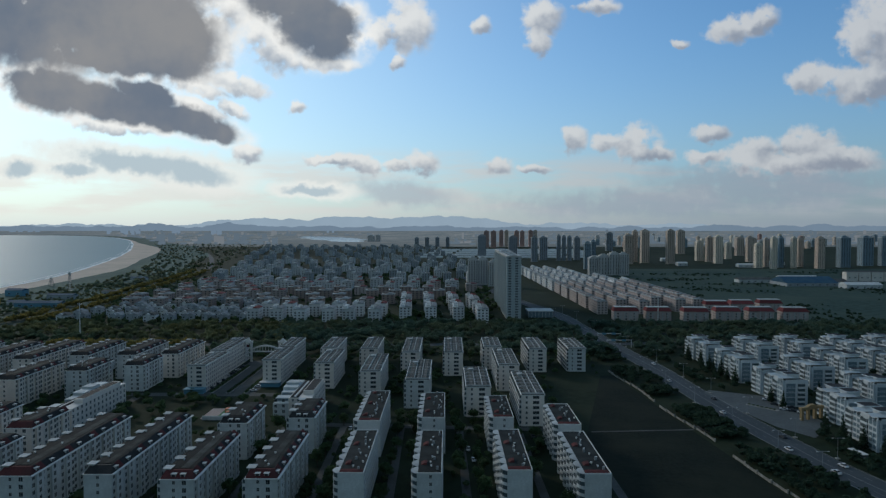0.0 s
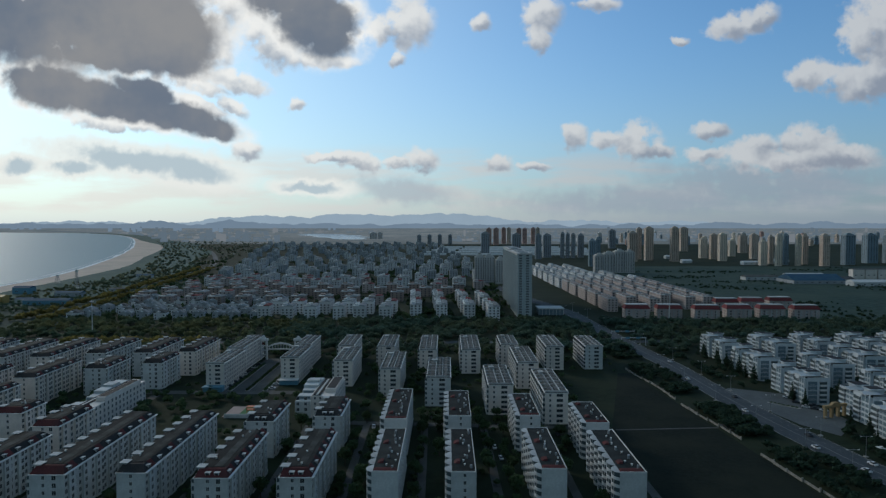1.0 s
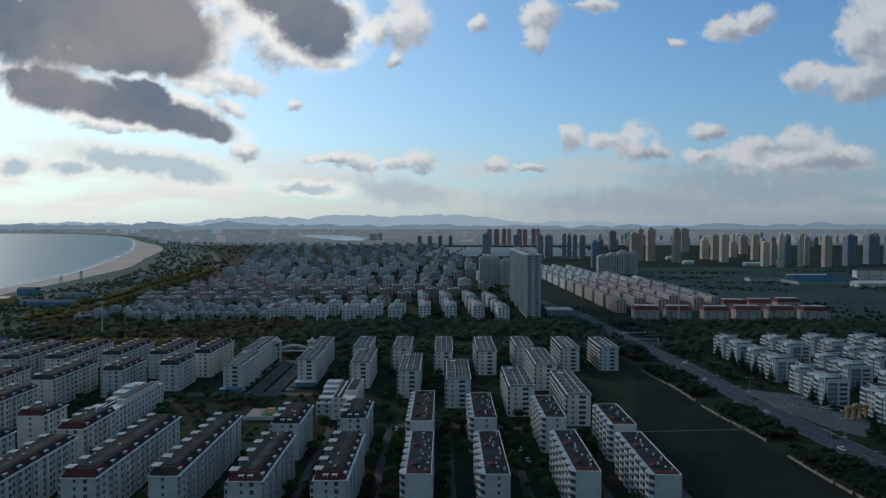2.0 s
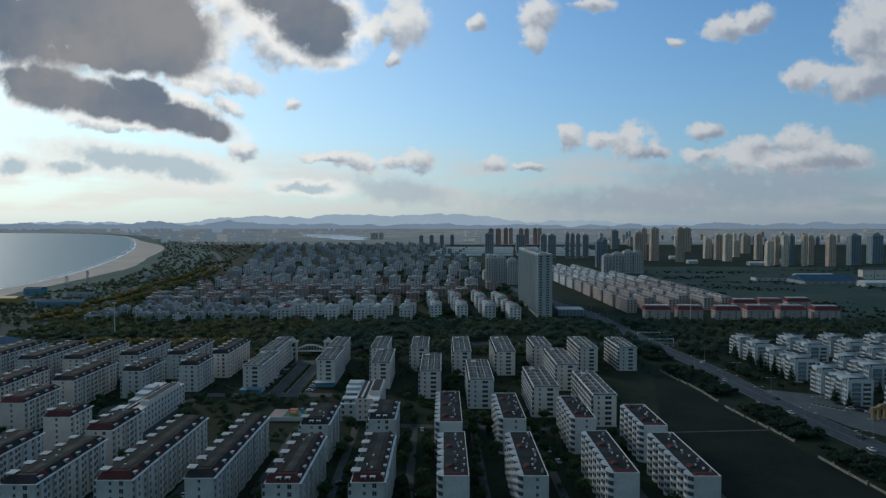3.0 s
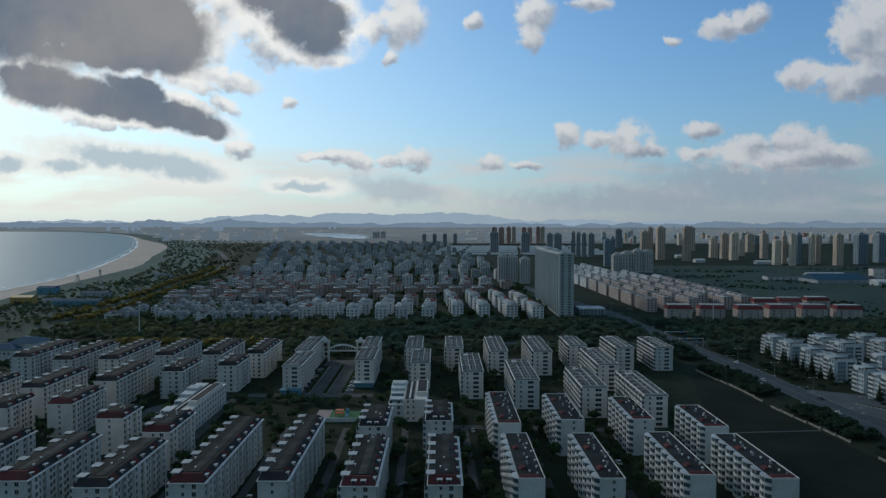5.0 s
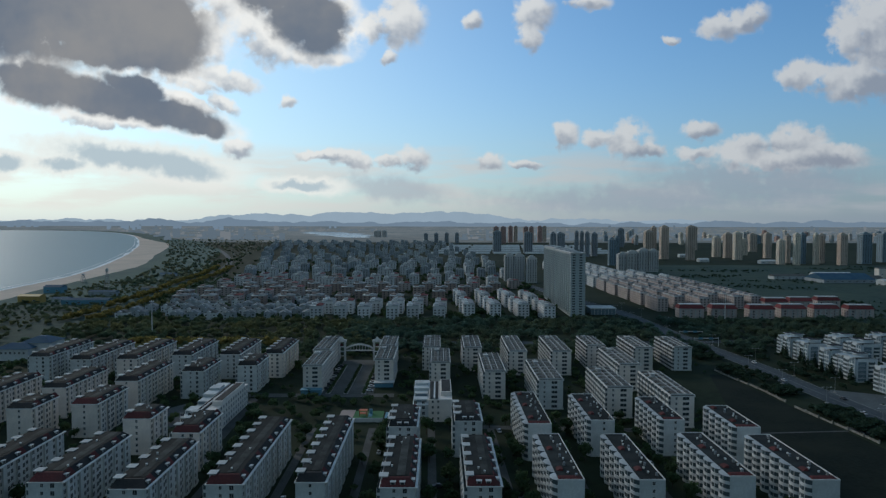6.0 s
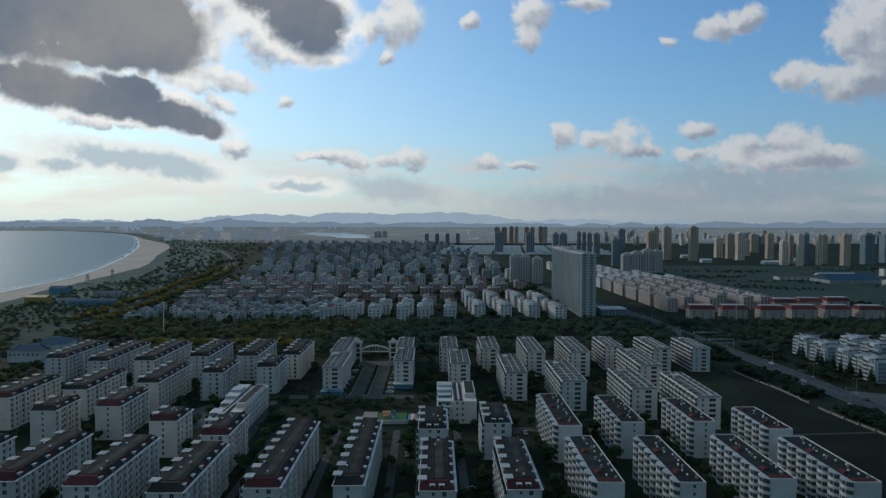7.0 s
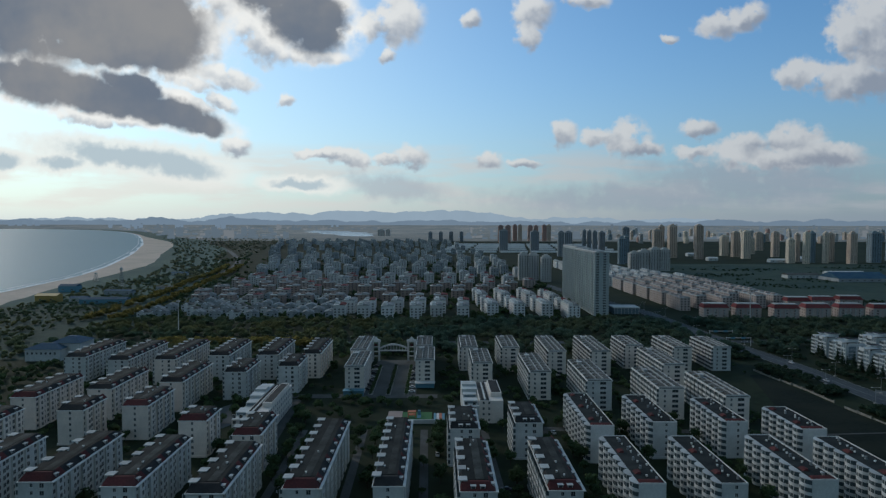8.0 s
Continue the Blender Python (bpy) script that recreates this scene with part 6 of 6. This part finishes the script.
school(-84, 346, 21, 40, 12, "white and tan school with stepped flat roofs", "cream", 1)
school(-200, 324, 17, 56, 12, "cream and white school wing with stepped flat roofs", "cream", 1)
yard = thing("play_yard", -119, 346, 0, 0, "colourful kindergarten play yard behind a white wall", "playground")
part("turf", Shape().box(-8, 8, 2, 20, 0.02, 0.1), M["turf"], yard, "green artificial turf")
part("track", Shape().box(-16, -8.2, 2, 22, 0.02, 0.1), M["brown"], yard, "brown play surface")
part("yard_wall", Shape().box(-14, 14, -0.2, 0.2, 0, 2.2), M["trim"], yard, "white yard wall")
part("climbing_frame", Shape().box(-5, -4.6, 10, 10.4, 0, 3).box(-1, -0.6, 10, 10.4, 0, 3).box(-5, -0.6, 9.6, 13, 3, 3.3).box(-5, -0.6, 9.6, 13, 1.4, 1.6), M["orange"], yard, "orange climbing frame")
part("slide", Shape().box(0, 2, 9, 15, 0.2, 0.4, top=(0, 2, 12, 15)).box(0.2, 1.8, 14, 15.2, 0.4, 2.8), M["blue"], yard, "blue slide")
for i, c in enumerate(("blue", "trim", "orange", "blue")):
    part("painted_stripe", Shape().box(9 + i * 1.5, 10.4 + i * 1.5, 6, 18, 0.02, 0.12), M[c], yard, "painted stripe on the ground")

gate = thing("estate_gate", -141, 497, 0, 0, "white arched estate gate with two pylons and lattice railings", "gate")
for sx in (-1, 1):
    for dx in (0, 5):
        part("pylon", Shape().box(sx * (11 + dx) - 0.7, sx * (11 + dx) + 0.7, -0.7, 0.7, 0, 14.5), M["trim"], gate)
    part("pylon_cap", Shape().box(sx * 13.5 - 3.6, sx * 13.5 + 3.6, -1.2, 1.2, 14.5, 16.2).box(sx * 13.5 - 2.2, sx * 13.5 + 2.2, -0.9, 0.9, 16.2, 18.6, top=(sx * 13.5 - 0.3, sx * 13.5 + 0.3, -0.3, 0.3)), M["trim"], gate)
    for z in (3.5, 7, 10.5):
        part("tie_bar", Shape().box(sx * 13.5 - 1.8, sx * 13.5 + 1.8, -0.4, 0.4, z, z + 0.6), M["trim"], gate)
    part("emblem", Shape().box(sx * 13.5 - 1.1, sx * 13.5 + 1.1, -0.75, -0.5, 11.6, 13.4), M["red"], gate, "red panel")
arch = Shape()
for i in range(12):
    a0, a1 = -1 + i / 6, -1 + (i + 1) / 6
    z0, z1 = 9.2 + 2.8 * (1 - a0 * a0), 9.2 + 2.8 * (1 - a1 * a1)
    arch.face([(a0 * 10.3, -0.6, z0), (a1 * 10.3, -0.6, z1), (a1 * 10.3, -0.6, z1 + 1.2), (a0 * 10.3, -0.6, z0 + 1.2)])
    arch.face([(a0 * 10.3, 0.6, z0 + 1.2), (a1 * 10.3, 0.6, z1 + 1.2), (a1 * 10.3, 0.6, z1), (a0 * 10.3, 0.6, z0)])
    arch.face([(a0 * 10.3, -0.6, z0 + 1.2), (a1 * 10.3, -0.6, z1 + 1.2), (a1 * 10.3, 0.6, z1 + 1.2), (a0 * 10.3, 0.6, z0 + 1.2)])
part("arch_beam", arch, M["trim"], gate)
part("cross_beam", Shape().box(-10.3, 10.3, -0.4, 0.4, 7.6, 8.5), M["trim"], gate)
for i in range(9):
    part("strut", Shape().box(-8.8 + 2.2 * i - 0.15, -8.8 + 2.2 * i + 0.15, -0.2, 0.2, 8.5, 9.6 + 2.3 * (1 - ((-8.8 + 2.2 * i) / 10.3) ** 2)), M["trim"], gate)
for i, hx in enumerate((-149, -138, -127)):
    strip_bed = thing("planted_strip", hx, 402, 0, 0, "planted strip with a clipped hedge in the avenue", "flower bed", "avenue hedges")
    part("kerb_frame", Shape().box(-1.4, 1.4, 0, 78, 0, 0.25), M["kerb"], strip_bed)
    part("hedge", leaf_cloud([(0, 1.5 + 3 * k, 0.9, 1.3, 0.9) for k in range(26)], 900, 0.4, 70 + i), M["leaf"], strip_bed)
for x in (-159, -116):
    shop = thing("shop_front", x, 402.2 if x < -150 else 420.4, 0, 0, "blue shop front at the foot of a block", "shop")
    part("body", Shape().box(-6, 6, -2.6, 2.5, 0, 3.0), M["blue"], shop)
    part("canopy", Shape().box(-6.4, 6.4, -3.6, 2.4, 3.0, 3.3), M["trim"] if x > -150 else M["blue"], shop)
low_hall = thing("blue_roof_hall", -400, 496, 0, 0, "pale hall with blue hipped roofs behind the rows", "hall")
part("wall", Shape().box(-18, 8, 0, 16, 0, 9).box(-4, 18, 10, 30, 0, 12), M["white"], low_hall)
part("roof", Shape().box(-19, 9, -1, 17, 9, 12.5, top=(-10, 0, 7, 9)), M["blue_roof"], low_hall)
part("rear_roof", Shape().box(-5, 19, 9, 31, 12, 16, top=(4, 10, 18, 22)), M["blue_roof"], low_hall)
for i in range(7):
    part("window", WINDOW, None, low_hall, "", (-16 + 3.4 * i, 0, 5.2))

for i in range(26):
    if i in (9, 10, 17):
        continue
    y0 = 200 + i * 10.2
    x0 = 118 + (463 - y0) * 0.078 + 1.2 * math.sin(i * 0.7)
    wall_piece = thing("boundary_wall", x0, y0, 0, 4.4 + rng.uniform(-1, 1), "weathered white boundary wall beside the bare field", "wall", "boundary wall lengths")
    part("panel", Shape().box(-0.15, 0.15, 0.3, 9.9, 0, 1.05 + rng.uniform(-0.25, 0.25)), M["old_wall"], wall_piece)
    part("post", Shape().box(-0.28, 0.28, -0.25, 0.3, 0, 1.75), M["old_wall"], wall_piece)
villa_gate = thing("villa_gate", 199, 350, 0, 20, "ochre arched gateway to the villa estate", "gate")
for dx in (-7, -2.4, 2.4, 7):
    part("pillar", Shape().box(dx - 0.7, dx + 0.7, -0.7, 0.7, 0, 5.6), M["ochre"], villa_gate)
part("beam", Shape().box(-8.2, 8.2, -0.9, 0.9, 5.6, 7.0).box(-3.4, 3.4, -0.9, 0.9, 7.0, 8.2, top=(-1.6, 1.6, -0.9, 0.9)), M["ochre"], villa_gate)
kiosk = thing("bus_shelter", 187, 291, 0, 8, "small white bus shelter beside the main road", "shelter")
part("roof", Shape().box(-1.6, 1.6, -4.5, 4.5, 2.7, 2.95), M["trim"], kiosk)
part("back_panel", Shape().box(1.2, 1.35, -4.2, 4.2, 0.3, 2.7), M["pane_blue"], kiosk)
for sy in (-4, 0, 4):
    part("post", Shape().box(-0.1, 0.1, sy - 0.1, sy + 0.1, 0, 2.7), M["metal"], kiosk)
island = thing("traffic_island", 183, 372, 0, 40, "planted traffic island on the forecourt", "traffic island")
part("kerb_frame", Shape().box(-1.6, 1.6, -9, 9, 0, 0.25), M["kerb"], island)
part("planting", leaf_cloud([(0, -7 + 2.4 * k, 0.5, 1.1, 0.5) for k in range(7)], 160, 0.3, 91), M["leaf"], island)


def car_kind(name, paint, van, label):
    c = thing(name, 0, 0, -60, 0, label, "car", "cars")
    w, l = 0.9, 2.2 if not van else 2.8
    body = Shape().box(-w, w, -l, l, 0.3, 0.95 if not van else 1.2, top=(-w * 0.96, w * 0.96, -l * 0.97, l * 0.97))
    part("body", body, M[paint], c)
    top = 1.5 if not van else 2.2
    part("cabin", Shape().box(-w * 0.92, w * 0.92, -l * 0.62, l * (0.45 if not van else 0.96), 0.95 if not van else 1.2, top, top=(-w * 0.75, w * 0.75, -l * 0.4, l * (0.25 if not van else 0.94))), M["pane"] if not van else M[paint], c)
    part("roof_panel", Shape().box(-w * 0.74, w * 0.74, -l * 0.39, l * (0.24 if not van else 0.9), top, top + 0.05), M[paint], c)
    for sx in (-1, 1):
        for sy in (-1, 1):
            part("wheel", Shape().box(sx * w - 0.12, sx * w + 0.12, sy * l * 0.62 - 0.32, sy * l * 0.62 + 0.32, 0, 0.62, top=(sx * w - 0.12, sx * w + 0.12, sy * l * 0.62 - 0.2, sy * l * 0.62 + 0.2)), M["rubber"], c)
    return c


CARS = [car_kind("car", "car", False, "white car on the asphalt"), car_kind("car", "car_dark", False, "dark car on the asphalt"), car_kind("van", "car", True, "white van on the main road")]


def put_car(kind, x, y, z, turn):
    copy_thing(CARS[kind], pose(x, y, z, 0, 0, turn))


for i, (k, n, off) in enumerate(((2, 6, 4), (0, 9, -4), (0, 10, 5), (0, 15, -5), (1, 18, 4), (0, 24, -4), (1, 28, 5), (0, 34, -5), (0, 41, 4), (1, 46, -4))):
    p, q = ROAD[n], ROAD[n + 1]
    put_car(k, p.x + off, p.y, 0.06, math.degrees(math.atan2(q.y - p.y, q.x - p.x)) - 90)
for i in range(9):
    put_car(i % 2, 193 + (i % 3) * 3.2, 388 - i * 3.4, 0.06, 60)
for i in range(14):
    put_car(0 if rng.random() < 0.5 else 1, -152.4 if i % 2 else -124, 408 + i * 5.3, 0.06, 90)
for cx, cy in ((-79, 236), (-48, 250), (-81, 262), (10, 300), (12, 286), (-50, 330), (-108, 300), (-140, 250), (43, 318), (40, 300), (-170, 262), (-20, 345)):
    put_car(rng.choice((0, 0, 1)), cx, cy, 0.06, rng.choice((0, 90, 4)))
glass_hall = thing("glass_hall", 108, 742, 0, 0, "low glazed hall at the foot of the slab tower", "hall")
part("body", Shape().box(-14, 14, 0, 22, 0, 7), M["pane_blue"], glass_hall)
part("roof", Shape().box(-15, 15, -1, 23, 7, 8), M["trim"], glass_hall)
for i in range(8):
    part("mullion", Shape().box(-14 + 4 * i - 0.15, -14 + 4 * i + 0.15, -0.2, 0, 0, 7), M["trim"], glass_hall)
for gx, gy in ((149, 590), (149, 556)):
    gantry = thing("traffic_gantry", gx, gy, 0, 0, "pale steel traffic gantry across the main road", "gantry", "traffic gantries")
    for sx in (-10.5, 10.5):
        part("post", Shape().tube(sx, 0, 0, 7.5, 0.22, 0.18), M["trim"], gantry)
    part("beam", Shape().box(-10.5, 10.5, -0.2, 0.2, 6.6, 7.1), M["trim"], gantry)
    for sx in (-5, 4):
        part("sign_board", Shape().box(sx - 1.8, sx + 1.8, -0.35, -0.22, 5.9, 7.6), M["blue"], gantry, "blue road sign")
for proto in (*TREES, FIR, *CARS):
    for o in (*proto.children_recursive, proto):
        bpy.data.objects.remove(o)
